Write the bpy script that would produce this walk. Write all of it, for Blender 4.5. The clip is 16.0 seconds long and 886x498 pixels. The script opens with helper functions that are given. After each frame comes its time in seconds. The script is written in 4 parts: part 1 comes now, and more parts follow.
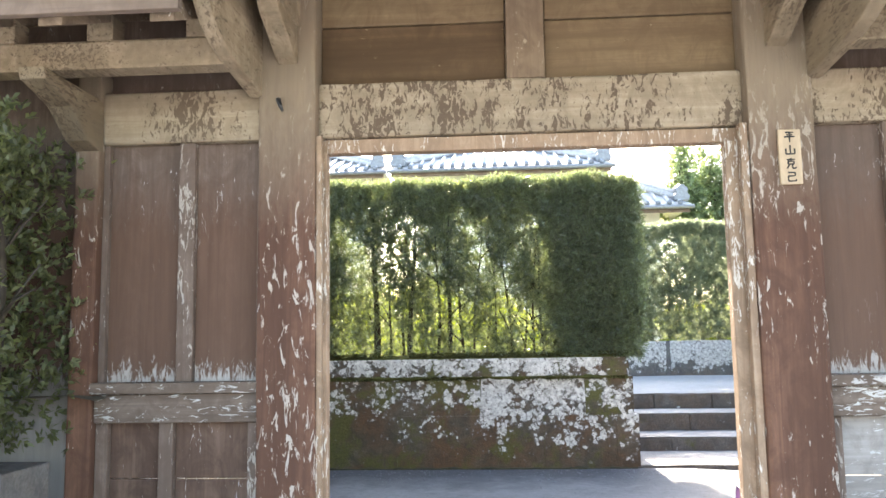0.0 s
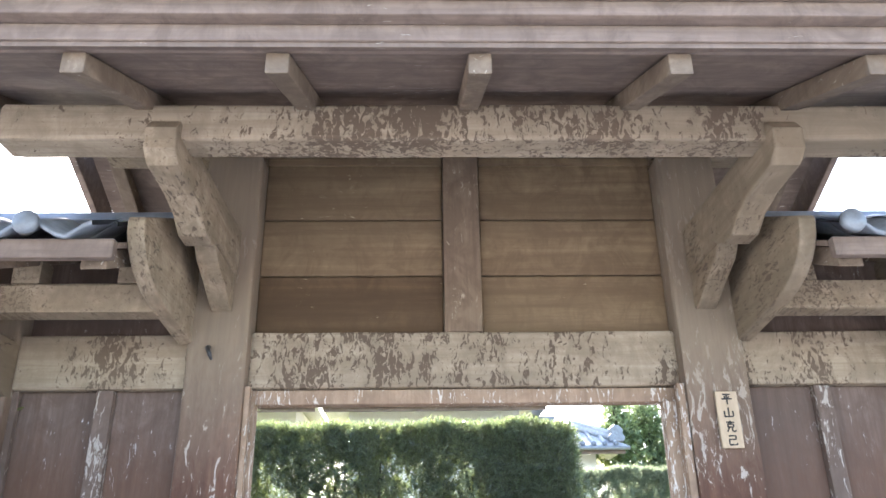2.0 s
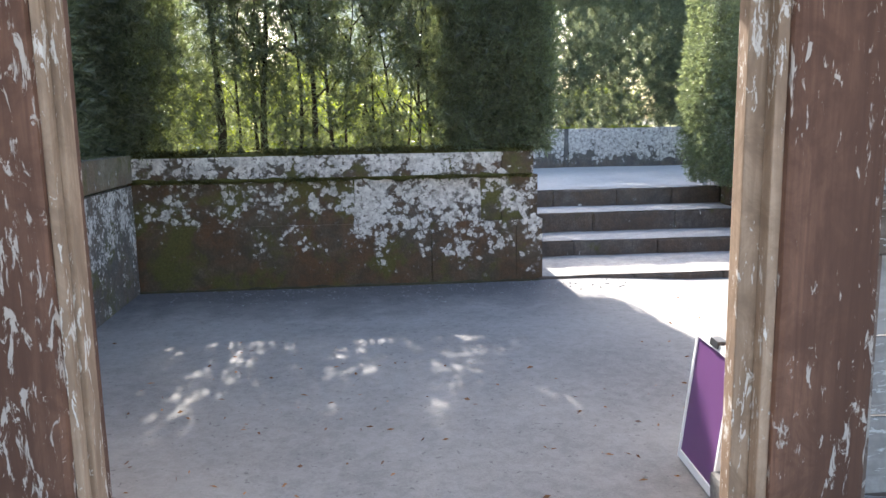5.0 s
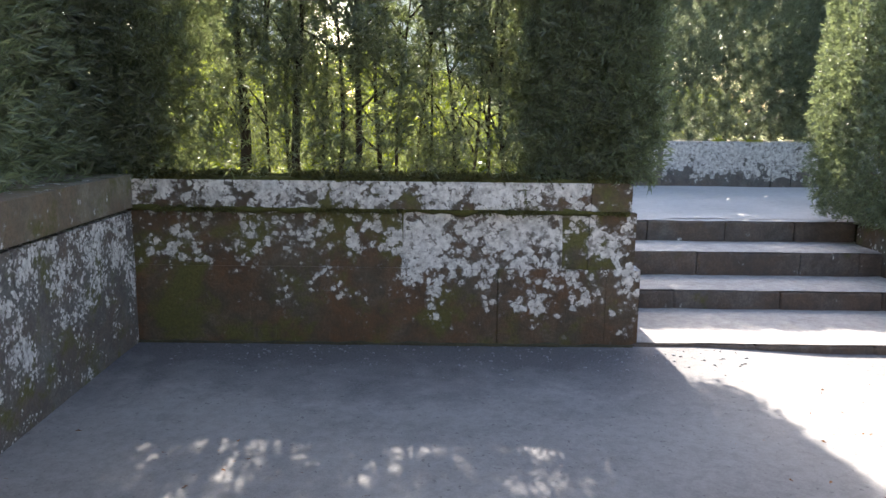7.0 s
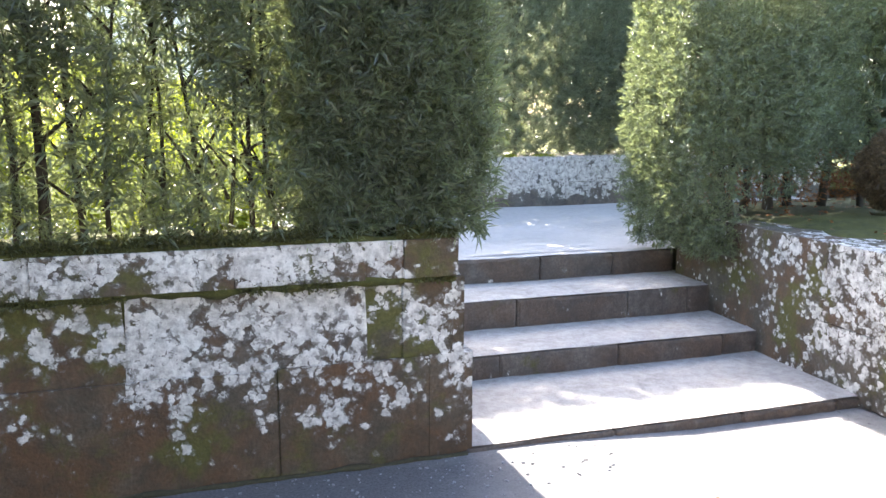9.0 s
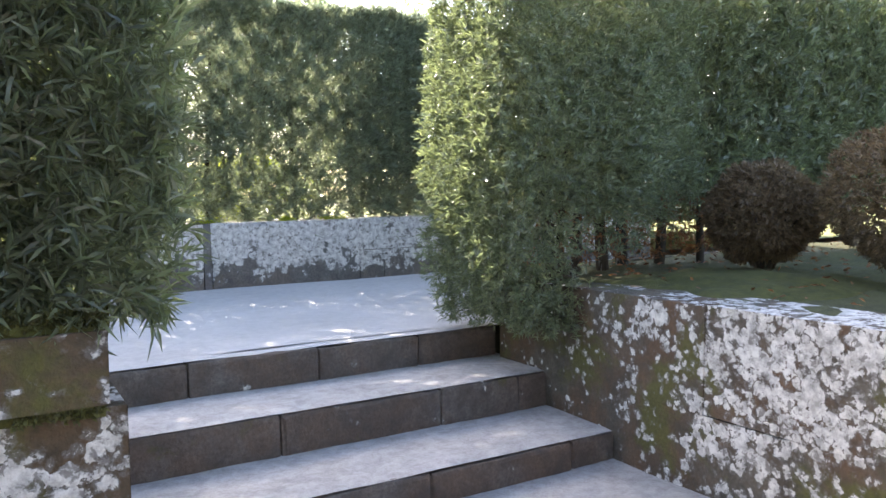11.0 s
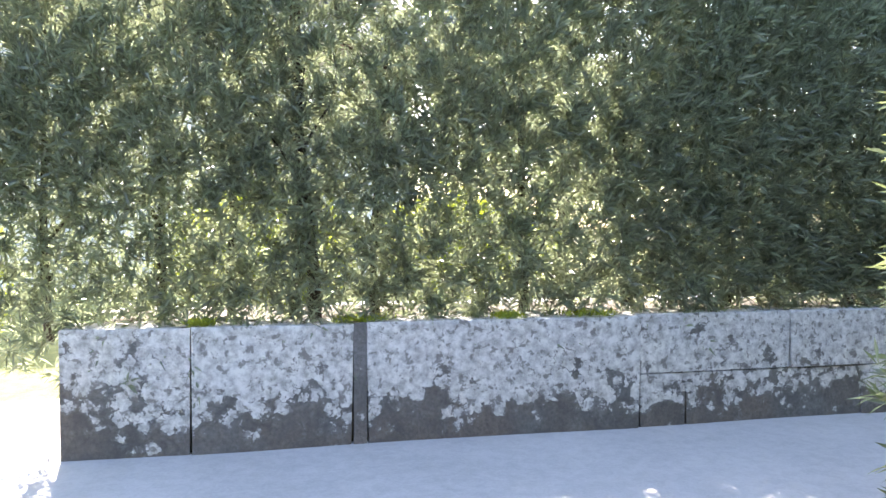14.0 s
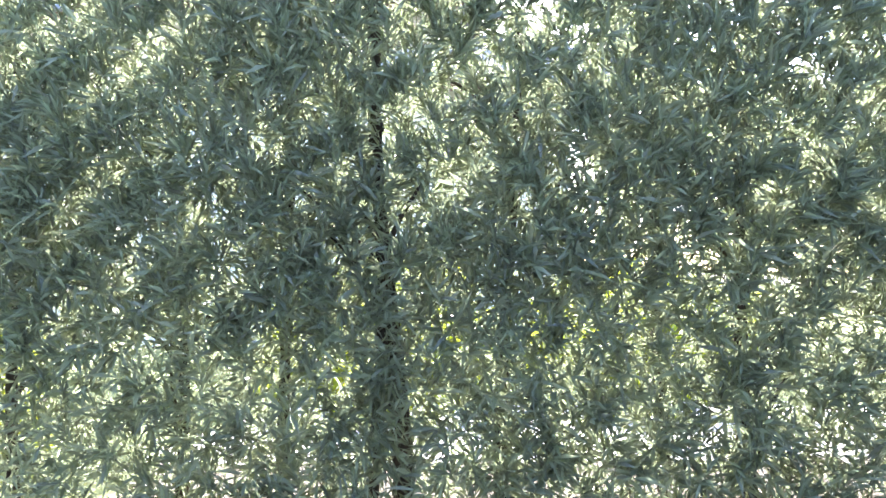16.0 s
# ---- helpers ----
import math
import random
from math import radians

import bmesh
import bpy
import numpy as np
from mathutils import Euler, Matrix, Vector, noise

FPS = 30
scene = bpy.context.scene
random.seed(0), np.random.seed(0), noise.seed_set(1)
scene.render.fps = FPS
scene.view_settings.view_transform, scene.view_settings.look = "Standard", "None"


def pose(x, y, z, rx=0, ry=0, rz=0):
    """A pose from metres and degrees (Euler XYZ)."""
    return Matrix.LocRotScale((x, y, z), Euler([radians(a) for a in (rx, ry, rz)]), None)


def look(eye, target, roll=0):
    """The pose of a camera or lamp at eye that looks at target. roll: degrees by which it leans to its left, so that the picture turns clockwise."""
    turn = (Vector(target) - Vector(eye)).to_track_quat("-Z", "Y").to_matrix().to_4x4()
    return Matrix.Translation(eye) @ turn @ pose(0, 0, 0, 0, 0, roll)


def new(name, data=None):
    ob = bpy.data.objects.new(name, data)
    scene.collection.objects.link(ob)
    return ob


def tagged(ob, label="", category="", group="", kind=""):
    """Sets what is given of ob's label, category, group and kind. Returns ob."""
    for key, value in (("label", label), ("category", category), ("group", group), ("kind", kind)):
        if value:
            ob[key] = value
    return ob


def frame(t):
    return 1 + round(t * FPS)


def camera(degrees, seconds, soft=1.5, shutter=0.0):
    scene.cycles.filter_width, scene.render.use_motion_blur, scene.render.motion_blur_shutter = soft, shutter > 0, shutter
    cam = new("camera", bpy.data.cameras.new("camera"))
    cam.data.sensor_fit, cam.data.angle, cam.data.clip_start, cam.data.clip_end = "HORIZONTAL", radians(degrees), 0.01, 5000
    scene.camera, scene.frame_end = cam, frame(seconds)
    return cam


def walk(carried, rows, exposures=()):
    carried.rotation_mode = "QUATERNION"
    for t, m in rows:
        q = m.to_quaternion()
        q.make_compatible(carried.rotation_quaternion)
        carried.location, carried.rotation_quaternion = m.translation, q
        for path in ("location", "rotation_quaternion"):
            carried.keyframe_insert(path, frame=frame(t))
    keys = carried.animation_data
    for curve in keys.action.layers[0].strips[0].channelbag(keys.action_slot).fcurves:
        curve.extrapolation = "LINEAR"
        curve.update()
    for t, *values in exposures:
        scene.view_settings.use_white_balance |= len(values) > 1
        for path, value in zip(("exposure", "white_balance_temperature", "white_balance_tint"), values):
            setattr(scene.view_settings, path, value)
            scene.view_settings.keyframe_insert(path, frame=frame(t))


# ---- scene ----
cam = camera(58.7, 16.0)
PATH = [
    (0, (-0.16, -3.774, 1.282), (-0.283, -1.79, 1.502), -0.9),
    (0.5, (-0.169, -3.784, 1.265), (-0.202, -1.831, 1.695), -1.0),
    (1, (-0.202, -3.742, 1.293), (-0.208, -1.841, 1.916), -0.9),
    (1.5, (-0.198, -3.74, 1.384), (-0.178, -1.884, 2.128), -0.8),
    (2, (-0.17, -3.7, 1.409), (-0.12, -1.859, 2.189), -0.8),
    (2.5, (-0.105, -3.557, 1.342), (-0.038, -1.703, 2.091), -0.6),
    (3, (-0.194, -3.274, 1.285), (-0.055, -1.38, 1.911), -1.2),
    (3.5, (-0.274, -2.954, 1.301), (-0.078, -0.991, 1.63), -1.5),
    (3.8, (-0.213, -2.78, 1.245), (-0.043, -0.791, 1.374), -1.3),
    (4.1, (-0.184, -2.628, 1.258), (-0.016, -0.639, 1.14), -1.3),
    (6.3, (-0.02, -1.573, 1.417), (0.101, 0.387, 1.039), -0.3),
    (6.5, (-0.016, -1.399, 1.435), (0.068, 0.566, 1.076), 0.0),
    (7, (-0.032, -0.949, 1.51), (-0.038, 1.02, 1.156), 0.6),
    (7.5, (-0.094, -0.562, 1.538), (-0.187, 1.406, 1.196), 0.5),
    (8, (-0.192, -0.242, 1.581), (-0.357, 1.721, 1.236), -0.2),
    (8.5, (0.001, 0.203, 1.617), (0.012, 2.17, 1.256), -0.5),
    (9, (0.024, 0.566, 1.61), (0.605, 2.449, 1.268), 0.0),
    (9.5, (0.222, 0.841, 1.622), (1.121, 2.599, 1.305), 0.2),
    (9.7, (0.253, 0.979, 1.575), (1.267, 2.68, 1.295), 0.2),
    (11.8, (1.368, 2.664, 1.301), (2.36, 4.398, 1.212), -1.8),
    (12, (1.467, 2.86, 1.288), (2.41, 4.622, 1.21), -1.6),
    (12.5, (1.599, 3.234, 1.351), (2.436, 5.049, 1.274), -0.7),
    (13, (1.747, 3.777, 1.385), (2.456, 5.645, 1.318), -1.0),
    (13.5, (1.875, 4.23, 1.438), (2.432, 6.151, 1.395), -0.5),
    (14, (1.973, 4.722, 1.542), (2.423, 6.67, 1.497), 0.0),
    (14.5, (2.106, 5.12, 1.651), (2.437, 7.091, 1.6), 0.5),
    (14.8, (2.202, 5.329, 1.695), (2.437, 7.315, 1.659), 0.5),
    (15, (2.23, 5.463, 1.713), (2.42, 7.454, 1.7), 0.4),
    (15.5, (2.258, 5.777, 1.781), (2.366, 7.774, 1.8), 0.1),
    (16, (2.256, 6.027, 1.84), (2.308, 8.025, 1.893), -0.2),
]
EXPOSURES = [(0.0, 3.1, 7300, 10), (1.0, 2.85, 6800, 11), (2.0, 2.95, 6300, 12), (3.3, 2.95, 6400, 11), (4.2, 2.75, 6600, 11), (6.3, 2.0, 6800, 12), (7.0, 2.2, 6900, 13),
             (7.6, 2.9, 6850, 14), (8.1, 3.2, 6700, 14), (8.5, 3.55, 6700, 14), (9.0, 2.95, 6850, 13), (9.6, 2.45, 6850, 14), (11.8, 2.7, 6850, 15), (13.0, 2.95, 6750, 16), (14.0, 2.9, 6750, 16), (16.0, 3.25, 6100, 17)]
walk(cam, [(t, look(eye, target, roll)) for t, eye, target, roll in PATH], EXPOSURES)

# ---- light ----
SUN_AZ, SUN_EL = radians(-8.5), radians(36.3)     # azimuth from +y, towards +x
world = bpy.data.worlds.new("sky")
scene.world = world
world.use_nodes = True
wn = world.node_tree.nodes
sky = wn.new("ShaderNodeTexSky")
sky.sky_type, sky.sun_disc = "NISHITA", False
sky.sun_elevation, sky.sun_rotation = SUN_EL, SUN_AZ
sky.dust_density, sky.air_density = 2.0, 1.0
world.node_tree.links.new(sky.outputs[0], wn["Background"].inputs[0])
wn["Background"].inputs[1].default_value = 0.15
sun = new("sun", bpy.data.lights.new("sun", "SUN"))
sun.data.energy, sun.data.angle, sun.data.color = 4.0, radians(0.6), (1.0, 0.96, 0.90)
to_sun = Vector((math.sin(SUN_AZ) * math.cos(SUN_EL), math.cos(SUN_AZ) * math.cos(SUN_EL), math.sin(SUN_EL)))
sun.matrix_world = Matrix.Translation((0, 20, 30)) @ to_sun.to_track_quat("Z", "Y").to_matrix().to_4x4()


# ---- materials ----
def nodes_of(name):
    m = bpy.data.materials.new(name)
    m.use_nodes = True
    t = m.node_tree
    return m, t.nodes, t.links, t.nodes["Principled BSDF"]


def noise_tex(n, l, vec, scale, detail=5, rough=0.6, distort=0.0):
    t = n.new("ShaderNodeTexNoise")
    t.inputs["Scale"].default_value, t.inputs["Detail"].default_value = scale, detail
    t.inputs["Roughness"].default_value, t.inputs["Distortion"].default_value = rough, distort
    l.new(vec, t.inputs["Vector"])
    return t.outputs["Fac"]


def ramp(n, l, fac, *stops):
    r = n.new("ShaderNodeValToRGB")
    e = r.color_ramp.elements
    while len(e) < len(stops):
        e.new(0.5)
    for i, (p, c) in enumerate(stops):
        e[i].position = p
        e[i].color = (c, c, c, 1) if isinstance(c, (int, float)) else (*c, 1)
    l.new(fac, r.inputs[0])
    return r.outputs[0]


def mixc(n, l, fac, a, b, mode="MIX"):
    m = n.new("ShaderNodeMix")
    m.data_type, m.blend_type = "RGBA", mode
    for v, i in ((fac, 0), (a, 6), (b, 7)):
        if isinstance(v, (int, float)):
            m.inputs[i].default_value = v
        elif isinstance(v, tuple):
            m.inputs[i].default_value = (*v, 1)
        else:
            l.new(v, m.inputs[i])
    return m.outputs[2]


def coords(n, l, scale=(1, 1, 1), kind="Object"):
    c, m = n.new("ShaderNodeTexCoord"), n.new("ShaderNodeMapping")
    m.inputs["Scale"].default_value = scale
    l.new(c.outputs[kind], m.inputs["Vector"])
    return m.outputs[0]


def bump(n, l, p, height, strength, dist=0.01):
    b = n.new("ShaderNodeBump")
    b.inputs["Strength"].default_value, b.inputs["Distance"].default_value = strength, dist
    l.new(height, b.inputs["Height"])
    l.new(b.outputs[0], p.inputs["Normal"])


def math_node(n, l, op, a, b):
    m = n.new("ShaderNodeMath")
    m.operation = op
    for i, v in enumerate((a, b)):
        if isinstance(v, (int, float)):
            m.inputs[i].default_value = v
        else:
            l.new(v, m.inputs[i])
    return m.outputs[0]


def wood(name, base, dark, pale, flakes, axis, stain=0.5, flake_scale=48.0, worn=None, stretch=0.28, flake_axis=None, zone_share=0.5, more=()):
    """Weathered timber: grain along axis, blotchy stains, and pale flaked patches (flakes: 0 none to 1 many)."""
    m, n, l, p = nodes_of(name)
    s = [30.0, 30.0, 30.0]
    s["xyz".index(axis)] = 1.6
    grain = noise_tex(n, l, coords(n, l, s), 1.0, 6, 0.65, 0.6)
    big = noise_tex(n, l, coords(n, l, [c / 14 for c in s]), 1.0, 4, 0.6, 0.4)
    col = mixc(n, l, ramp(n, l, grain, (0.3, 0.0), (0.7, 1.0)), dark, base)
    col = mixc(n, l, math_node(n, l, "MULTIPLY", ramp(n, l, big, (0.4, 0.0), (0.62, 1.0)), stain), col, tuple(c * 0.45 for c in dark))
    fs = [flake_scale, flake_scale, flake_scale]
    fs["xyz".index(flake_axis or axis)] = flake_scale * stretch
    fl = noise_tex(n, l, coords(n, l, fs), 1.0, 7, 0.68, 0.8)
    zone = noise_tex(n, l, coords(n, l, (2.2, 2.2, 1.3)), 1.0, 3)
    cut, whole = 0.70 + 0.5 * zone_share - 0.22 * flakes, 1.0 + zone_share
    both = math_node(n, l, "ADD", fl, math_node(n, l, "MULTIPLY", zone, zone_share))
    mask = ramp(n, l, math_node(n, l, "MULTIPLY", both, 1.0 / whole), (cut / whole, 0.0), ((cut + 0.035) / whole, 1.0))
    mott = noise_tex(n, l, coords(n, l, (7, 7, 5)), 1.0, 6, 0.7, 0.8)
    col = mixc(n, l, math_node(n, l, "MULTIPLY", ramp(n, l, mott, (0.40, 0.0), (0.60, 1.0)), 0.7), col, tuple(c * 0.7 for c in dark))
    pale2 = mixc(n, l, grain, tuple(c * 0.7 for c in pale), pale)
    col = mixc(n, l, mask, col, pale2)
    # worn paint and other tints over ragged stretches of the height: (from, to, colour, share)
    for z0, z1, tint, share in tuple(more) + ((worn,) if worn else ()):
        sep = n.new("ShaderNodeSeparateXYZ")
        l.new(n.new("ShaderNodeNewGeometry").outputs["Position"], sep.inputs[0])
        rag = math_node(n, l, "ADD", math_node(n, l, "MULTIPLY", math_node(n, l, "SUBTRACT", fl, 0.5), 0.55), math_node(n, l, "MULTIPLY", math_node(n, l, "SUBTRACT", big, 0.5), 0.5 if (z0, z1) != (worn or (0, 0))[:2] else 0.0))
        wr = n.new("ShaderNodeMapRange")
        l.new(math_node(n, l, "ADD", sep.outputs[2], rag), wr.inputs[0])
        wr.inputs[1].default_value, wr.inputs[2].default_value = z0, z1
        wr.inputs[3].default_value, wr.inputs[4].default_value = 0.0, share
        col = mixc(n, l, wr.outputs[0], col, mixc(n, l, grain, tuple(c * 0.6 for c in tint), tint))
    rnd = n.new("ShaderNodeObjectInfo").outputs["Random"]
    col = mixc(n, l, math_node(n, l, "MULTIPLY", rnd, 0.25), col, dark)
    l.new(col, p.inputs["Base Color"])
    p.inputs["Roughness"].default_value = 0.85
    p.inputs["Specular IOR Level"].default_value = 0.22
    h = math_node(n, l, "ADD", math_node(n, l, "MULTIPLY", grain, 0.5), math_node(n, l, "MULTIPLY", mask, 0.5))
    bump(n, l, p, h, 0.5, 0.006)
    return m


def lichen_stone(name, base, amount, moss=0.3, foot=None, brown=0.75, along=None, size=20.0):
    """Dark mossy stone with hard-edged patches of white lichen. amount: share of lichen; foot: (z0, z1, k), where lichen thins out on damp stone below."""
    m, n, l, p = nodes_of(name)
    geo = n.new("ShaderNodeNewGeometry").outputs["Position"]
    fine = noise_tex(n, l, geo, 60, 5, 0.7)
    mid = noise_tex(n, l, geo, 15.0, 7, 0.72, 0.25)
    big = noise_tex(n, l, geo, 4.6, 6, 0.62, 0.3)
    col = mixc(n, l, ramp(n, l, fine, (0.3, 0.0), (0.7, 1.0)), tuple(c * 0.5 for c in base), base)
    br = ramp(n, l, noise_tex(n, l, geo, 2.6, 5, 0.6), (0.40, 0.0), (0.58, 1.0))
    col = mixc(n, l, math_node(n, l, "MULTIPLY", br, brown), col, mixc(n, l, fine, (0.07, 0.036, 0.018), (0.18, 0.095, 0.045)))
    blot = ramp(n, l, noise_tex(n, l, geo, 7.5, 6, 0.68, 0.5), (0.38, 0.0), (0.62, 0.7))
    col = mixc(n, l, blot, col, tuple(c * 0.35 for c in base))
    if moss:
        mo = ramp(n, l, noise_tex(n, l, geo, 3.0, 6, 0.65, 0.3), (0.66 - 0.3 * moss, 0.0), (0.76 - 0.3 * moss, 1.0))
        mcol = mixc(n, l, fine, (0.03, 0.034, 0.008), (0.15, 0.145, 0.035))
        col = mixc(n, l, math_node(n, l, "MULTIPLY", mo, 0.85), col, mcol)
    rnd = n.new("ShaderNodeObjectInfo").outputs["Random"]
    # round lichen rosettes of uneven size, gathered in patches
    wob = n.new("ShaderNodeTexNoise")
    wob.inputs["Scale"].default_value, wob.inputs["Detail"].default_value = 28.0, 3.0
    l.new(geo, wob.inputs["Vector"])
    push = n.new("ShaderNodeVectorMath")
    push.operation = "MULTIPLY_ADD"
    push.inputs[1].default_value = (0.05, 0.05, 0.05)
    l.new(wob.outputs["Color"], push.inputs[0])
    l.new(geo, push.inputs[2])
    cells = n.new("ShaderNodeTexVoronoi")
    cells.inputs["Scale"].default_value = size
    l.new(push.outputs[0], cells.inputs["Vector"])
    tint = n.new("ShaderNodeSeparateColor")
    l.new(cells.outputs["Color"], tint.inputs[0])
    ros = math_node(n, l, "SUBTRACT", math_node(n, l, "MULTIPLY", tint.outputs[0], 0.10), math_node(n, l, "MULTIPLY", cells.outputs["Distance"], 0.19))
    fac = math_node(n, l, "ADD", math_node(n, l, "MULTIPLY", mid, 0.42), math_node(n, l, "MULTIPLY", big, 0.58))
    fac = math_node(n, l, "ADD", fac, math_node(n, l, "ADD", ros, 0.035))
    fac = math_node(n, l, "ADD", fac, math_node(n, l, "MULTIPLY", math_node(n, l, "SUBTRACT", rnd, 0.5), 0.03))
    sep = n.new("ShaderNodeSeparateXYZ")
    l.new(geo, sep.inputs[0])
    if along:
        # lichen grows thicker along the wall: (x0, x1, from, to), or with a fifth value along y
        xr = n.new("ShaderNodeMapRange")
        l.new(sep.outputs[1 if along[4:] else 0], xr.inputs[0])
        xr.inputs[1].default_value, xr.inputs[2].default_value, xr.inputs[3].default_value, xr.inputs[4].default_value = along[:4]
        fac = math_node(n, l, "ADD", fac, xr.outputs[0])
    if foot:
        zr = n.new("ShaderNodeMapRange")
        l.new(sep.outputs[2], zr.inputs[0])
        zr.inputs[1].default_value, zr.inputs[2].default_value, zr.inputs[3].default_value, zr.inputs[4].default_value = foot[0], foot[1], -foot[2], foot[2]
        fac = math_node(n, l, "ADD", fac, zr.outputs[0])
    t = 0.5 + (0.5 - amount) * 0.34
    mask = ramp(n, l, fac, (t, 0.0), (t + 0.018, 1.0))
    white = mixc(n, l, ramp(n, l, noise_tex(n, l, geo, 24, 6, 0.7), (0.36, 0.0), (0.60, 1.0)), (0.36, 0.345, 0.325), (0.72, 0.70, 0.665))
    spots = ramp(n, l, noise_tex(n, l, geo, 31, 4, 0.6, 0.4), (0.55, 0.0), (0.62, 0.8))
    white = mixc(n, l, spots, white, (0.17, 0.155, 0.14))
    grey = ramp(n, l, fac, (t - 0.05, 0.0), (t, 0.55))
    col = mixc(n, l, grey, col, (0.22, 0.21, 0.20))
    col = mixc(n, l, mask, col, white)
    l.new(col, p.inputs["Base Color"])
    p.inputs["Roughness"].default_value = 0.92
    bump(n, l, p, math_node(n, l, "ADD", math_node(n, l, "MULTIPLY", fine, 0.5), math_node(n, l, "ADD", math_node(n, l, "MULTIPLY", mid, 0.8), math_node(n, l, "MULTIPLY", mask, 0.25))), 0.8, 0.016)
    return m


def earth(name, a, b, scale=3.0, speck=0.0, rough=0.9, bumpy=0.4, grain=1.0, gravel=None):
    m, n, l, p = nodes_of(name)
    geo = n.new("ShaderNodeNewGeometry").outputs["Position"]
    big = noise_tex(n, l, geo, scale, 6, 0.62, 0.3)
    fine = noise_tex(n, l, geo, 90, 4, 0.7)
    col = mixc(n, l, ramp(n, l, big, (0.32, 0.0), (0.68, 1.0)), a, b)
    col = mixc(n, l, 0.35 * grain, col, mixc(n, l, ramp(n, l, fine, (0.35, 0.0), (0.65, 1.0)), tuple(c * 0.5 for c in a), b))
    mott = noise_tex(n, l, geo, 17, 5, 0.7, 0.5)
    col = mixc(n, l, 0.30 * grain, col, mixc(n, l, ramp(n, l, mott, (0.36, 0.0), (0.62, 1.0)), tuple(c * 0.55 for c in a), tuple(min(1, c * 1.15) for c in b)))
    if speck:
        sp = ramp(n, l, noise_tex(n, l, geo, 38, 2, 0.4), (0.69, 0.0), (0.72, speck))
        col = mixc(n, l, sp, col, (0.02, 0.02, 0.02))
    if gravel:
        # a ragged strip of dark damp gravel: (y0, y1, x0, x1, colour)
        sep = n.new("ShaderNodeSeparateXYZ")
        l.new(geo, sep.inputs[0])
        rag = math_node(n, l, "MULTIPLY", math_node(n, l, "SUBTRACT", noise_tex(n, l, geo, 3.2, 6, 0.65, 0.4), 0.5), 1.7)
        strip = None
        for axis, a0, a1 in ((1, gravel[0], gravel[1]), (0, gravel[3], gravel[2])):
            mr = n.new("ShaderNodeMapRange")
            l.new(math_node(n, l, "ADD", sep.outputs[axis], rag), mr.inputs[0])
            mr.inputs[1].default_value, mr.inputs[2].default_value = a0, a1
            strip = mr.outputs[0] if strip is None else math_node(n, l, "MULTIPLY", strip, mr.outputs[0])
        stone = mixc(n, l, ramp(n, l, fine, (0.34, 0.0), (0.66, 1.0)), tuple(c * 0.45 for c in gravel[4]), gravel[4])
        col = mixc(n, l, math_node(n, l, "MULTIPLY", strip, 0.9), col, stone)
    l.new(col, p.inputs["Base Color"])
    p.inputs["Roughness"].default_value = rough
    bump(n, l, p, math_node(n, l, "ADD", fine, big), bumpy, 0.008)
    return m


def leaf(name, dark, light, glow, trans=0.4, rough=0.38):
    """Leaves: each one varies between dark and light; trans is the share of light let through, in the colour glow."""
    m, n, l, p = nodes_of(name)
    rnd = n.new("ShaderNodeNewGeometry").outputs["Random Per Island"]
    patch = noise_tex(n, l, n.new("ShaderNodeNewGeometry").outputs["Position"], 5.0, 3)
    f = math_node(n, l, "MULTIPLY", rnd, math_node(n, l, "ADD", patch, 0.45))
    col = mixc(n, l, f, dark, light)
    l.new(col, p.inputs["Base Color"])
    p.inputs["Roughness"].default_value = rough
    p.inputs["Specular IOR Level"].default_value = 0.75
    tr = n.new("ShaderNodeBsdfTranslucent")
    l.new(mixc(n, l, rnd, tuple(c * 0.5 for c in glow), glow), tr.inputs[0])
    mx = n.new("ShaderNodeMixShader")
    mx.inputs[0].default_value = trans
    l.new(p.outputs[0], mx.inputs[1])
    l.new(tr.outputs[0], mx.inputs[2])
    l.new(mx.outputs[0], n["Material Output"].inputs[0])
    return m


def plain(name, col, rough=0.6, metal=0.0, spread=0.25, scale=9.0):
    m, n, l, p = nodes_of(name)
    f = noise_tex(n, l, coords(n, l), scale, 6, 0.65)
    l.new(mixc(n, l, ramp(n, l, f, (0.3, 0.0), (0.7, 1.0)), tuple(c * (1 - spread) for c in col), col), p.inputs["Base Color"])
    p.inputs["Roughness"].default_value, p.inputs["Metallic"].default_value = rough, metal
    bump(n, l, p, f, 0.15, 0.004)
    return m


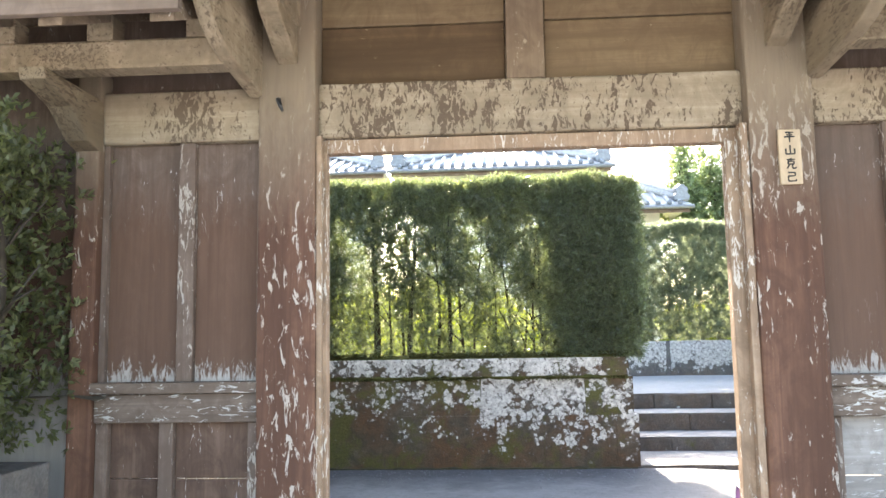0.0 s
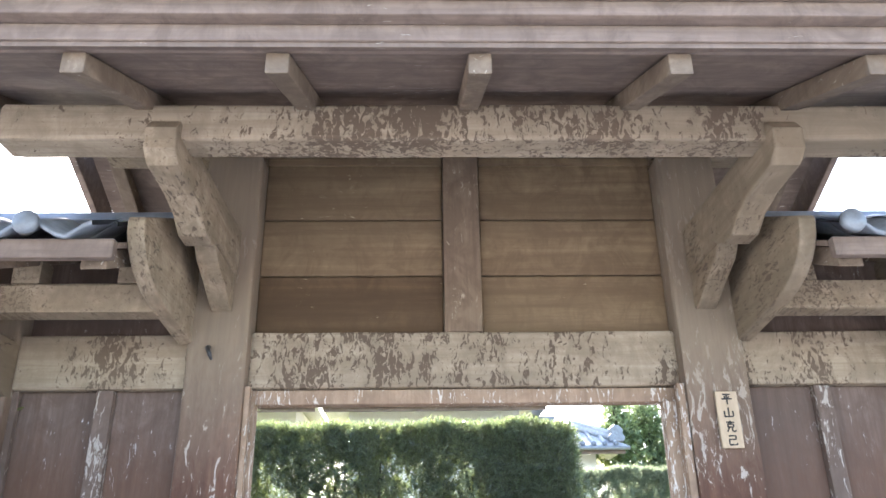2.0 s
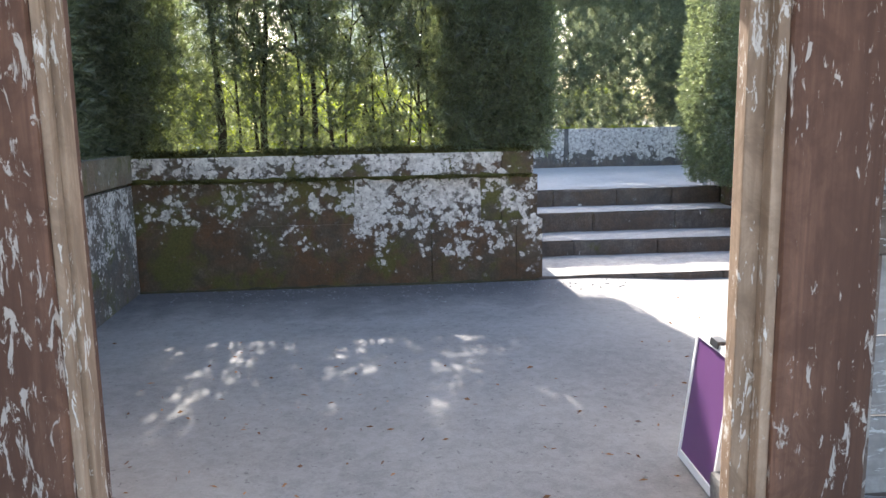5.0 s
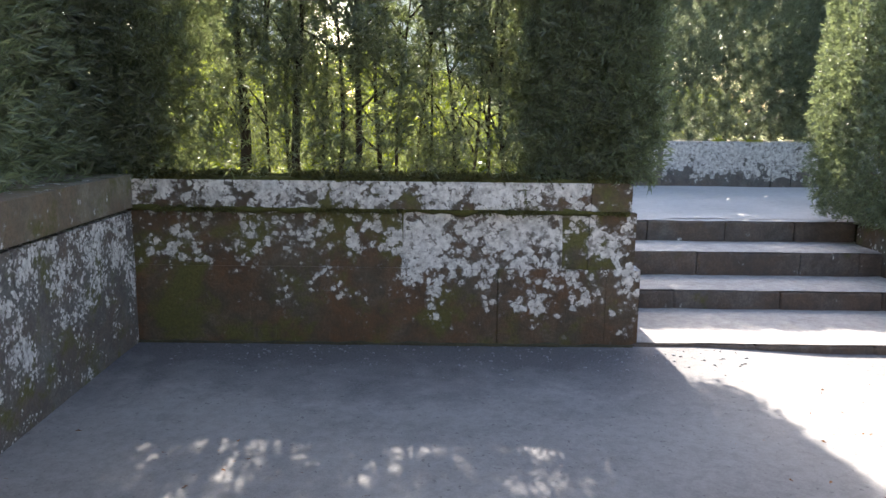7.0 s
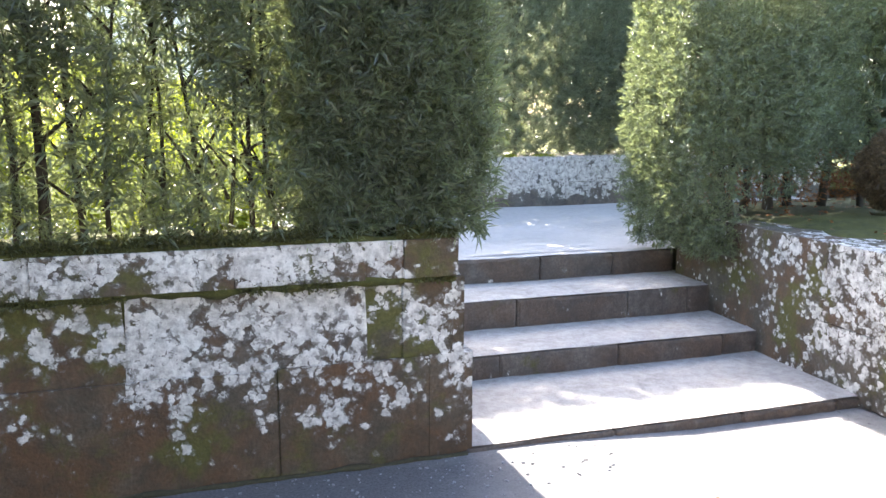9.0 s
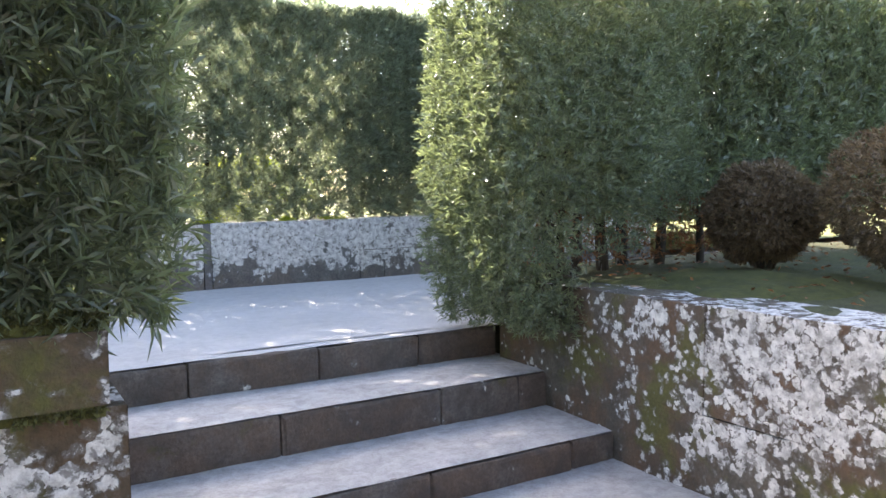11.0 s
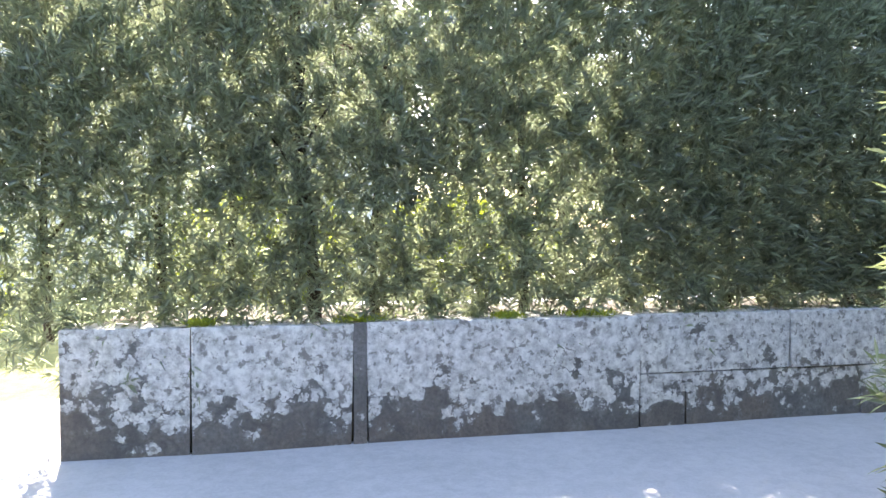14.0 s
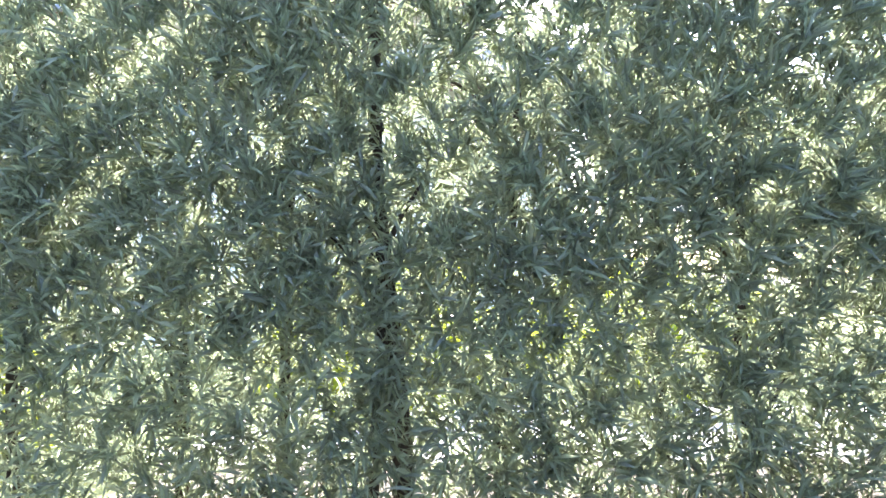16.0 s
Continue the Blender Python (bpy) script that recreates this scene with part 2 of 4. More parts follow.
M = {
    "post": wood("post wood", (0.245, 0.128, 0.082), (0.105, 0.052, 0.035), (0.50, 0.43, 0.37), 0.52, "z", 0.7, 31.0, (1.75, 2.45, (0.31, 0.25, 0.18), 0.82)),
    "beam": wood("beam wood", (0.44, 0.355, 0.26), (0.27, 0.205, 0.14), (0.115, 0.08, 0.055), 0.70, "x", 0.7, 40.0, None, 0.5, "z", 0.8),
    "arm": wood("bracket wood", (0.40, 0.32, 0.23), (0.24, 0.18, 0.12), (0.13, 0.095, 0.065), 0.55, "y", 0.8, 60.0),
    "board_stained": wood("stained board wood", (0.19, 0.125, 0.07), (0.10, 0.062, 0.035), (0.5, 0.42, 0.28), 0.0, "x", 0.9),
    "board": wood("board wood", (0.30, 0.215, 0.125), (0.18, 0.12, 0.07), (0.5, 0.42, 0.28), 0.0, "x", 0.9),
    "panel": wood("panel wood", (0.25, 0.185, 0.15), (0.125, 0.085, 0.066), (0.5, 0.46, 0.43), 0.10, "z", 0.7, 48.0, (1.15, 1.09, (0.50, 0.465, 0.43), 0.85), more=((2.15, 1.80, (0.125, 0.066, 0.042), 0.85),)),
    "panel_low": wood("lower panel wood", (0.19, 0.125, 0.092), (0.085, 0.05, 0.036), (0.5, 0.46, 0.43), 0.3, "z", 0.6),
    "greyboard": wood("grey weathered board", (0.38, 0.345, 0.32), (0.25, 0.22, 0.20), (0.55, 0.52, 0.49), 0.3, "x", 0.3),
    "stile": wood("stile wood", (0.27, 0.20, 0.16), (0.13, 0.09, 0.07), (0.47, 0.41, 0.355), 0.48, "z"),
    "rail": wood("rail wood", (0.25, 0.19, 0.15), (0.12, 0.085, 0.065), (0.55, 0.52, 0.49), 0.7, "x"),
    "strut": wood("strut wood", (0.29, 0.21, 0.14), (0.16, 0.11, 0.075), (0.44, 0.36, 0.27), 0.25, "z", 0.3),
    "jamb": wood("jamb wood", (0.42, 0.30, 0.21), (0.25, 0.165, 0.11), (0.70, 0.64, 0.57), 0.5, "z", 0.2),
    "soffit": wood("soffit wood", (0.29, 0.215, 0.17), (0.165, 0.12, 0.095), (0.5, 0.44, 0.38), 0.0, "x", 0.4),
    "rafter": wood("rafter wood", (0.29, 0.22, 0.16), (0.165, 0.12, 0.085), (0.55, 0.5, 0.42), 0.2, "y", 0.4),
    "stone": lichen_stone("mossy brown stone", (0.15, 0.12, 0.085), 0.30, 0.58, (0.12, 0.70, 0.085), 0.95, (-1.9, 0.7, -0.055, 0.03)),
    "stone_mid": lichen_stone("mottled brown stone", (0.15, 0.12, 0.085), 0.36, 0.45, (0.10, 0.60, 0.10), 0.9, (-1.9, 0.9, -0.03, 0.02)),
    "stone_white": lichen_stone("white lichened stone", (0.15, 0.135, 0.11), 0.70, 0.3),
    "stone_moss": lichen_stone("moss-grown stone", (0.12, 0.10, 0.065), 0.36, 0.85, None, 0.4),
    "stone_end": lichen_stone("dark corner stone", (0.12, 0.10, 0.065), 0.44, 0.62, None, 0.5),
    "cap": lichen_stone("lichen cap stone", (0.14, 0.12, 0.09), 0.63, 0.56, (0.90, 1.02, 0.04), 0.75, (-1.9, -0.9, -0.05, 0.0)),
    "sidestone": lichen_stone("grey side stone", (0.19, 0.18, 0.165), 0.42, 0.42, (0.1, 0.7, 0.05), 0.5, None, 38.0),
    "coping": lichen_stone("brown coping stone", (0.30, 0.27, 0.20), 0.22, 0.42, None, 0.6),
    "lowstone": lichen_stone("white low wall stone", (0.24, 0.23, 0.215), 0.57, 0.0, (0.66, 1.05, 0.13), 0.35, (1.2, 2.6, -0.03, 0.02), 17.0),
    "footing": lichen_stone("grey footing", (0.25, 0.24, 0.23), 0.15, 0.1, None, 0.3),
    "rightstone": lichen_stone("mottled stone", (0.15, 0.13, 0.10), 0.45, 0.46, (0.0, 0.6, 0.03), 0.75, (3.8, 5.1, 0.03, -0.10, 1), 26.0),
    "mortar": earth("dark joint soil", (0.03, 0.028, 0.016), (0.07, 0.062, 0.03), 6.0),
    "moss": earth("moss", (0.03, 0.035, 0.008), (0.10, 0.10, 0.02), 9.0, 0, 0.95, 0.9),
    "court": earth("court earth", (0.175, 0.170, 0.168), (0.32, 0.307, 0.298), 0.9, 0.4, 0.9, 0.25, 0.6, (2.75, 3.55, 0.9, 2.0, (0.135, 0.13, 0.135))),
    "path": earth("pale path", (0.40, 0.385, 0.37), (0.52, 0.50, 0.485), 1.4, 0.0, 0.88, 0.22, 0.5),
    "step": earth("step stone", (0.30, 0.285, 0.27), (0.46, 0.44, 0.42), 5.0, 0.0, 0.88, 0.5),
    "riser": lichen_stone("riser stone", (0.19, 0.165, 0.145), 0.0, 0.12, None, 0.5),
    "soil": earth("garden soil", (0.06, 0.045, 0.03), (0.15, 0.12, 0.08), 4.0, 0, 0.95, 0.9),
    "lawn": earth("mossy lawn", (0.12, 0.13, 0.03), (0.34, 0.33, 0.10), 5.0, 0, 0.95, 0.8),
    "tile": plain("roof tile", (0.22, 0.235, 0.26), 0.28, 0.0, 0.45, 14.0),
    # grey tile of the far roofs, with the sun's glare painted in as a paler base
    "tile_glare": plain("glare-paled roof tile", (0.55, 0.55, 0.56), 0.36, 0.0, 0.4, 9.0),
    "plaster": plain("old white plaster", (0.72, 0.70, 0.66), 0.9, 0.0, 0.15, 3.0),
    "bed": earth("raised bed soil with moss", (0.03, 0.027, 0.014), (0.095, 0.10, 0.028), 1.6, 0, 0.95, 0.9),
    # pale so that the unseen ground before the gate throws light back
    "street": earth("pale bounce concrete", (0.46, 0.45, 0.43), (0.58, 0.57, 0.55), 1.5),
    "bark": wood("bark", (0.13, 0.105, 0.08), (0.05, 0.04, 0.03), (0.3, 0.3, 0.27), 0.3, "z", 0.4, 40.0),
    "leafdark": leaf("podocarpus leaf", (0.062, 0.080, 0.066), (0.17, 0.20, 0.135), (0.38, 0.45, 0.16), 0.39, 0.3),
    "leafstreet": leaf("dull street hedge leaf", (0.040, 0.050, 0.022), (0.13, 0.14, 0.055), (0.32, 0.36, 0.08), 0.36, 0.55),
    # back hedge: the same leaf made paler, backlight and veiling glare put into its colour
    "leafback": leaf("glare-lightened hedge leaf", (0.10, 0.12, 0.095), (0.24, 0.27, 0.19), (0.44, 0.50, 0.29), 0.50, 0.30),
    "leafright": leaf("glossy hedge leaf", (0.062, 0.082, 0.058), (0.175, 0.21, 0.125), (0.36, 0.43, 0.17), 0.36, 0.28),
    "leafgarden": leaf("yellow green leaf", (0.10, 0.14, 0.02), (0.30, 0.34, 0.04), (0.62, 0.72, 0.06), 0.55),
    "leafbrown": leaf("dry azalea leaf", (0.085, 0.062, 0.038), (0.26, 0.185, 0.10), (0.38, 0.24, 0.10), 0.3, 0.6),
    "leaffar": leaf("far tree leaf", (0.06, 0.09, 0.05), (0.19, 0.25, 0.14), (0.40, 0.50, 0.20), 0.5),
    "deadleaf": leaf("dead reddish leaf", (0.07, 0.03, 0.015), (0.28, 0.14, 0.06), (0.5, 0.2, 0.06), 0.35, 0.6),
    "mossleaf": leaf("moss tuft", (0.03, 0.034, 0.010), (0.12, 0.12, 0.03), (0.2, 0.22, 0.05), 0.25, 0.7),
    "purple": plain("purple board", (0.12, 0.04, 0.145), 0.45, 0.0, 0.1, 4.0),
    "whiteframe": plain("white plastic frame", (0.78, 0.77, 0.76), 0.4, 0.0, 0.08),
    "black": plain("black clip", (0.03, 0.03, 0.032), 0.4, 0.0, 0.1),
    "plate": wood("name plate wood", (0.52, 0.40, 0.28), (0.40, 0.30, 0.20), (0.6, 0.5, 0.38), 0.0, "z", 0.1),
    "pebble": plain("pale pebble", (0.34, 0.34, 0.35), 0.8, 0.0, 0.5, 60.0),
    "ink": plain("black ink", (0.015, 0.013, 0.012), 0.7, 0.0, 0.1),
}


# ---- building helpers ----
BASE = {}


def thing(name, at, label, category, group="", kind=""):
    ob = new(name)
    ob.location = at
    ob.empty_display_size = 0.1
    BASE[ob] = Vector(at)
    return tagged(ob, label, category, group, kind)


def part(name, bm, material, parent, label=""):
    """Links a bmesh, in world metres, as one mesh under a thing or part."""
    me = bpy.data.meshes.new(name)
    base = BASE.get(parent, Vector((0, 0, 0)))
    bmesh.ops.translate(bm, verts=bm.verts, vec=-base)
    bm.to_mesh(me)
    bm.free()
    me.materials.append(M[material])
    ob = new(name, me)
    if parent is not None:
        ob.parent = parent
    BASE[ob] = base
    return tagged(ob, label)


def solo(name, bm, material, label="", category="", kind=""):
    return tagged(part(name, bm, material, None), label, category, "", kind)


def box(x0, x1, y0, y1, z0, z1, bevel=0.008, rough=0.0, cuts=0, seed=0):
    """A bevelled block; rough moves its vertices a little, cuts adds loops along its longest side."""
    bm = bmesh.new()
    bmesh.ops.create_cube(bm, size=1)
    bmesh.ops.transform(bm, verts=bm.verts, matrix=Matrix.Translation(((x0 + x1) / 2, (y0 + y1) / 2, (z0 + z1) / 2)) @ Matrix.Diagonal((x1 - x0, y1 - y0, z1 - z0, 1)))
    if cuts:
        dims = (x1 - x0, y1 - y0, z1 - z0)
        ax = dims.index(max(dims))
        es = [e for e in bm.edges if abs((e.verts[0].co - e.verts[1].co)[ax]) > dims[ax] * 0.9]
        bmesh.ops.subdivide_edges(bm, edges=es, cuts=cuts, use_grid_fill=True)
    if bevel:
        es = [e for e in bm.edges if e.calc_face_angle(0) > 0.5]
        bmesh.ops.bevel(bm, geom=es, offset=bevel, segments=2, affect="EDGES", profile=0.6)
    if rough:
        r = random.Random(seed + int(abs(x0 * 977 + y0 * 131 + z0 * 17) * 10))
        for v in bm.verts:
            v.co += Vector((r.uniform(-1, 1), r.uniform(-1, 1), r.uniform(-1, 1))) * rough
    return bm


def prism(outline, axis, a, b, bevel=0.008):
    """An outline of two coordinates pushed from a to b along axis ('x': outline is (y, z); 'y': (x, z); 'z': (x, y))."""
    def put(u, v, w):
        return (w, u, v) if axis == "x" else (u, w, v) if axis == "y" else (u, v, w)
    bm = bmesh.new()
    lo = [bm.verts.new(put(u, v, a)) for u, v in outline]
    hi = [bm.verts.new(put(u, v, b)) for u, v in outline]
    bm.faces.new(lo)
    bm.faces.new(hi[::-1])
    k = len(outline)
    for i in range(k):
        bm.faces.new((lo[i], hi[i], hi[(i + 1) % k], lo[(i + 1) % k]))
    bmesh.ops.recalc_face_normals(bm, faces=bm.faces)
    if bevel:
        bmesh.ops.bevel(bm, geom=[e for e in bm.edges if e.calc_face_angle(0) > 0.9], offset=bevel, segments=2, affect="EDGES", profile=0.6)
    return bm


def tube(points, radii, seg=7):
    bm = bmesh.new()
    rings = []
    for i, (p, r) in enumerate(zip(points, radii)):
        p = Vector(p)
        d = (Vector(points[min(i + 1, len(points) - 1)]) - Vector(points[max(i - 1, 0)])).normalized()
        s = d.orthogonal().normalized()
        t = d.cross(s)
        rings.append([bm.verts.new(p + (s * math.cos(a) + t * math.sin(a)) * r) for a in (2 * math.pi * k / seg for k in range(seg))])
    for a, b in zip(rings, rings[1:]):
        for k in range(seg):
            bm.faces.new((a[k], a[(k + 1) % seg], b[(k + 1) % seg], b[k]))
    bm.faces.new(rings[0][::-1])
    bm.faces.new(rings[-1])
    for f in bm.faces:
        f.smooth = True
    bmesh.ops.recalc_face_normals(bm, faces=bm.faces)
    return bm


def joined(bms):
    out = bmesh.new()
    for b in bms:
        me = bpy.data.meshes.new("tmp")
        b.to_mesh(me)
        b.free()
        out.from_mesh(me)
        bpy.data.meshes.remove(me)
    return out


def grid_sheet(x0, x1, y0, y1, nx, ny, height):
    bm = bmesh.new()
    vs = [[bm.verts.new((x0 + (x1 - x0) * i / nx, y0 + (y1 - y0) * j / ny, 0)) for i in range(nx + 1)] for j in range(ny + 1)]
    for row in vs:
        for v in row:
            v.co.z = height(v.co.x, v.co.y)
    for j in range(ny):
        for i in range(nx):
            f = bm.faces.new((vs[j][i], vs[j][i + 1], vs[j + 1][i + 1], vs[j + 1][i]))
            f.smooth = True
    return bm


def wobble(p, f, seed):
    """Smooth noise from -1 to 1 over an array of places."""
    r = np.random.RandomState(seed)
    out = np.zeros(len(p))
    for k in range(5):
        w = r.normal(size=3) * f * (0.7 + 0.35 * k)
        out += np.sin(p @ w + r.uniform(0, 6.28)) / (1 + 0.4 * k)
    return out / 2.2


def leaf_mesh(name, material, parent, centers, axes, count, length, width, seed, spread=(0.25, 1.15)):
    """Tufts of narrow leaves: count leaves round each axis. One mesh, kind stuff."""
    r = np.random.RandomState(seed)
    base = np.array(BASE.get(parent, Vector((0, 0, 0))))
    c = np.repeat(centers - base, count, axis=0)
    a = np.repeat(axes / np.linalg.norm(axes, axis=1)[:, None], count, axis=0)
    k = len(c)
    q = r.normal(size=(k, 3))
    q -= a * (q * a).sum(1)[:, None]
    q /= np.linalg.norm(q, axis=1)[:, None] + 1e-9
    ang = r.uniform(spread[0], spread[1], k)[:, None]
    d = a * np.cos(ang) + q * np.sin(ang)
    s = np.cross(d, a) + 0.35 * r.normal(size=(k, 3))
    s /= np.linalg.norm(s, axis=1)[:, None] + 1e-9
    L = length * r.uniform(0.55, 1.15, k)[:, None]
    w = width * r.uniform(0.7, 1.2, k)[:, None]
    c = c + a * r.uniform(-0.4, 0.4, k)[:, None] * length
    up = np.array((0, 0, 1.0))
    mid = c + d * L * 0.5 + up * L * 0.03
    tip = c + d * L - up * L * 0.05
    v = np.stack((c, mid + s * w * 0.5, tip, mid - s * w * 0.5), 1).reshape(-1, 3)
    me = bpy.data.meshes.new(name)
    me.from_pydata(v, [], np.arange(4 * k).reshape(-1, 4))
    me.materials.append(M[material])
    ob = new(name, me)
    if parent is not None:
        ob.parent = parent
    return tagged(ob, kind="stuff")


# ---- ground ----
def rough_ground(x, y):
    rise = 0.04 * min(1.0, max(0.0, (y - 1.2) / 2.4)) if x < 1.6 else 0.04 * min(1.0, max(0.0, (y - 1.2) / 2.4)) * max(0.0, 1.0 - (x - 1.6) / 0.8)
    return -0.015 + rise + 0.012 * noise.noise((x * 0.6, y * 0.6, 0))


solo("ground", grid_sheet(-400, 400, -400, 400, 40, 40, lambda x, y: -0.06), "soil", "open brown ground round the house", "ground", "structure")
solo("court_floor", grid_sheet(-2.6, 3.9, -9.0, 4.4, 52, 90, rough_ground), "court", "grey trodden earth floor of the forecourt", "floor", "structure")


def landing_height(x, y):
    return 0.575 + 0.085 * max(0.0, (y - 5.74) / 2.2) ** 1.0 * (1 if y < 8.2 else 0) + (0.085 if y >= 8.2 else 0) + 0.008 * noise.noise((x * 1.3, y * 1.3, 4))


solo("landing_path", grid_sheet(-6.0, 6.5, 5.86, 9.2, 60, 30, landing_height), "path", "pale earth path above the steps", "path", "structure")
solo("garden_ground", grid_sheet(-40, 1.15, 4.4, 60, 50, 50, lambda x, y: 0.50 if y < 9.0 else 0.63 + 0.05 * noise.noise((x * 0.4, y * 0.4, 2))), "lawn", "sunlit mossy lawn of the garden", "ground", "structure")
solo("far_ground", grid_sheet(1.10, 60, 9.0, 60, 30, 30, lambda x, y: 0.60 + 0.05 * noise.noise((x * 0.4, y * 0.4, 2))), "lawn", "grassy ground before the house", "ground", "structure")
# out of view: added as a reflector that brightens the shaded gate front
solo("street", grid_sheet(-30, 30, -24, -1.9, 20, 12, lambda x, y: 0.004), "street", "unseen pale ground added to bounce light on to the gate", "road", "structure")


# ---- stone walls made of single stones ----
STONES = {}


def stone_mesh(kind):
    if kind not in STONES:
        bm = box(-0.5, 0.5, -0.5, 0.5, -0.5, 0.5, 0.0)
        bmesh.ops.bevel(bm, geom=list(bm.edges), offset=0.005, segments=1, affect="EDGES")
        r = random.Random(len(STONES) * 7 + 3)
        for v in bm.verts:
            v.co += Vector((r.uniform(-1, 1), r.uniform(-1, 1), r.uniform(-1, 1))) * 0.010
        me = bpy.data.meshes.new("stone")
        bm.to_mesh(me)
        bm.free()
        me.materials.append(M[kind[0]])
        STONES[kind] = me
    return STONES[kind]


def stones(parent, material, courses, along, face, depth, sign, name="stone", lean=0.0, gap=0.0):
    """Lays courses [(z0, z1, [joint, ...]), ...] of stones; along 'x' with its face at y=face, or along 'y' with its face at x=face."""
    r = random.Random(int(abs(face) * 1000) + len(material))
    for z0, z1, joints, *own in courses:
        for k, (a, b) in enumerate(zip(joints, joints[1:])):
            ob = new(name, stone_mesh((own[0][k] if own else material, r.randrange(3))))
            proud = r.uniform(-0.007, 0.007)
            f = face + proud - sign * lean * (z0 + z1) / 2
            w, h = b - a - gap, z1 - z0 - gap
            c = f + sign * depth / 2
            ob.location = Vector(((a + b) / 2, c, (z0 + z1) / 2) if along == "x" else (c, (a + b) / 2, (z0 + z1) / 2)) - BASE[parent]
            ob.scale = (w, depth, h) if along == "x" else (depth, w, h)
            ob.parent = parent


wall_back = solo("wall_back", box(-2.05, 1.10, 3.90, 4.22, -0.1, 1.0, 0.01), "moss", "old retaining wall of lichened stone below the clipped hedge", "wall", "structure")
wall_left = solo("wall_left", box(-2.45, -2.01, 0.3, 3.90, -0.1, 1.02, 0.01), "mortar", "grey stone side wall of the forecourt", "wall", "structure")
# hidden from the camera; added to block sun from the left of the steps
solo("wall_steps", box(0.80, 1.13, 4.22, 5.80, -0.1, 0.62, 0.02, 0.006, 8), "coping", "unseen stone cheek wall added to shade the lowest step", "wall", "structure")
wall_right = solo("wall_right", box(3.51, 3.95, -0.4, 5.72, -0.1, 0.84, 0.01), "mortar", "white-mottled stone retaining wall beside the steps", "wall", "structure")
wall_low = solo("wall_low", box(1.30, 7.0, 7.99, 8.2, 0.55, 1.13, 0.01), "mortar", "low garden wall of stone whitened by lichen", "wall", "structure")
# lengthened out of view behind the hedge, to y 5.70, as a sun blocker
solo("hedge_bank", grid_sheet(-4.5, 1.14, 3.92, 5.70, 60, 20, lambda x, y: 1.03 + 0.03 * noise.noise((x * 5, y * 5, 0)) - max(0, y - 4.70) * 0.45 - max(0, x - 1.02) * 0.4), "moss", "mossy bank on top of the wall", "bank", "structure")
solo("left_bank", grid_sheet(-5.0, -2.0, -0.2, 4.0, 24, 24, lambda x, y: 1.02 + 0.03 * noise.noise((x * 4, y * 4, 1))), "soil", "soil behind the side wall", "bank", "structure")
solo("right_bank", grid_sheet(3.55, 14.0, -1.0, 6.15, 50, 40, lambda x, y: 0.86 + 0.05 * noise.noise((x * 2, y * 2, 1)) + 0.03 * noise.noise((x * 9, y * 9, 5))), "bed", "dark mossy raised bed beside the steps", "bank", "structure")
solo("moss_patch", grid_sheet(3.66, 5.0, 4.0, 5.35, 30, 30, lambda x, y: 0.84 + 0.075 * math.sin(math.pi * (x - 3.66) / 1.34) ** 0.5 * math.sin(math.pi * min(1.0, max(0.0, (y - 4.0) / 1.35))) ** 0.5 + 0.03 * noise.noise((x * 4, y * 4, 6))), "moss", "olive cushion of moss under the hedge", "moss", "structure")
solo("back_bank", grid_sheet(1.32, 12.0, 8.12, 8.85, 40, 8, lambda x, y: 1.155 + 0.03 * noise.noise((x * 4, y * 4, 3))), "soil", "dark soil under the hedge", "bank", "structure")
solo("back_path", grid_sheet(1.2, 12.0, 8.84, 12.5, 40, 12, lambda x, y: 1.14 + 0.03 * noise.noise((x * 4, y * 4, 3)) - max(0, y - 9.2) * 0.12), "path", "pale sunlit ground behind the hedge", "path", "structure")

solo("bed_edge", box(3.60, 14.0, 6.08, 6.22, 0.2, 0.86, 0.01, 0.004, 20), "mortar", "earth edge of the raised bed behind the hedge", "bank", "structure")

# ---- steps ----
STEP = [(3.87, 0.055), (4.74, 0.20), (5.27, 0.395), (5.77, 0.575)]
steps = thing("stone_steps", (2.5, 3.9, 0), "four broad worn grey steps of stone and earth", "steps", kind="structure")
for i, (y, z) in enumerate(STEP):
    y2 = STEP[i + 1][0] + 0.06 if i < 3 else 5.95
    zb = STEP[i - 1][1] if i else -0.03
    rr = random.Random(i)
    # the edge of each step: short kerb stones with uneven fronts
    xs = [1.16]
    while xs[-1] < 3.46:
        xs.append(min(3.50, xs[-1] + rr.uniform(0.45, 0.85)))
    if xs[-1] - xs[-2] < 0.15:
        xs.pop(-2)
    for a, b in zip(xs, xs[1:]):
        part("kerb_stone", box(a + 0.0005, b - 0.0005, y + rr.uniform(-0.006, 0.006), y + 0.16, zb - 0.05, z - 0.008 + rr.uniform(-0.003, 0.003), 0.020, 0.004, 8, i), "riser", steps)

    def tread_height(x, yy, z=z, i=i):
        return z + 0.003 + 0.006 * noise.noise((x * 3, yy * 3, i)) - (0.006 if yy < STEP[i][0] + 0.02 else 0)
    part("tread", grid_sheet(1.14, 3.52, y + 0.012, y2, 30, 10, tread_height), "path" if i == 3 else "step", steps)

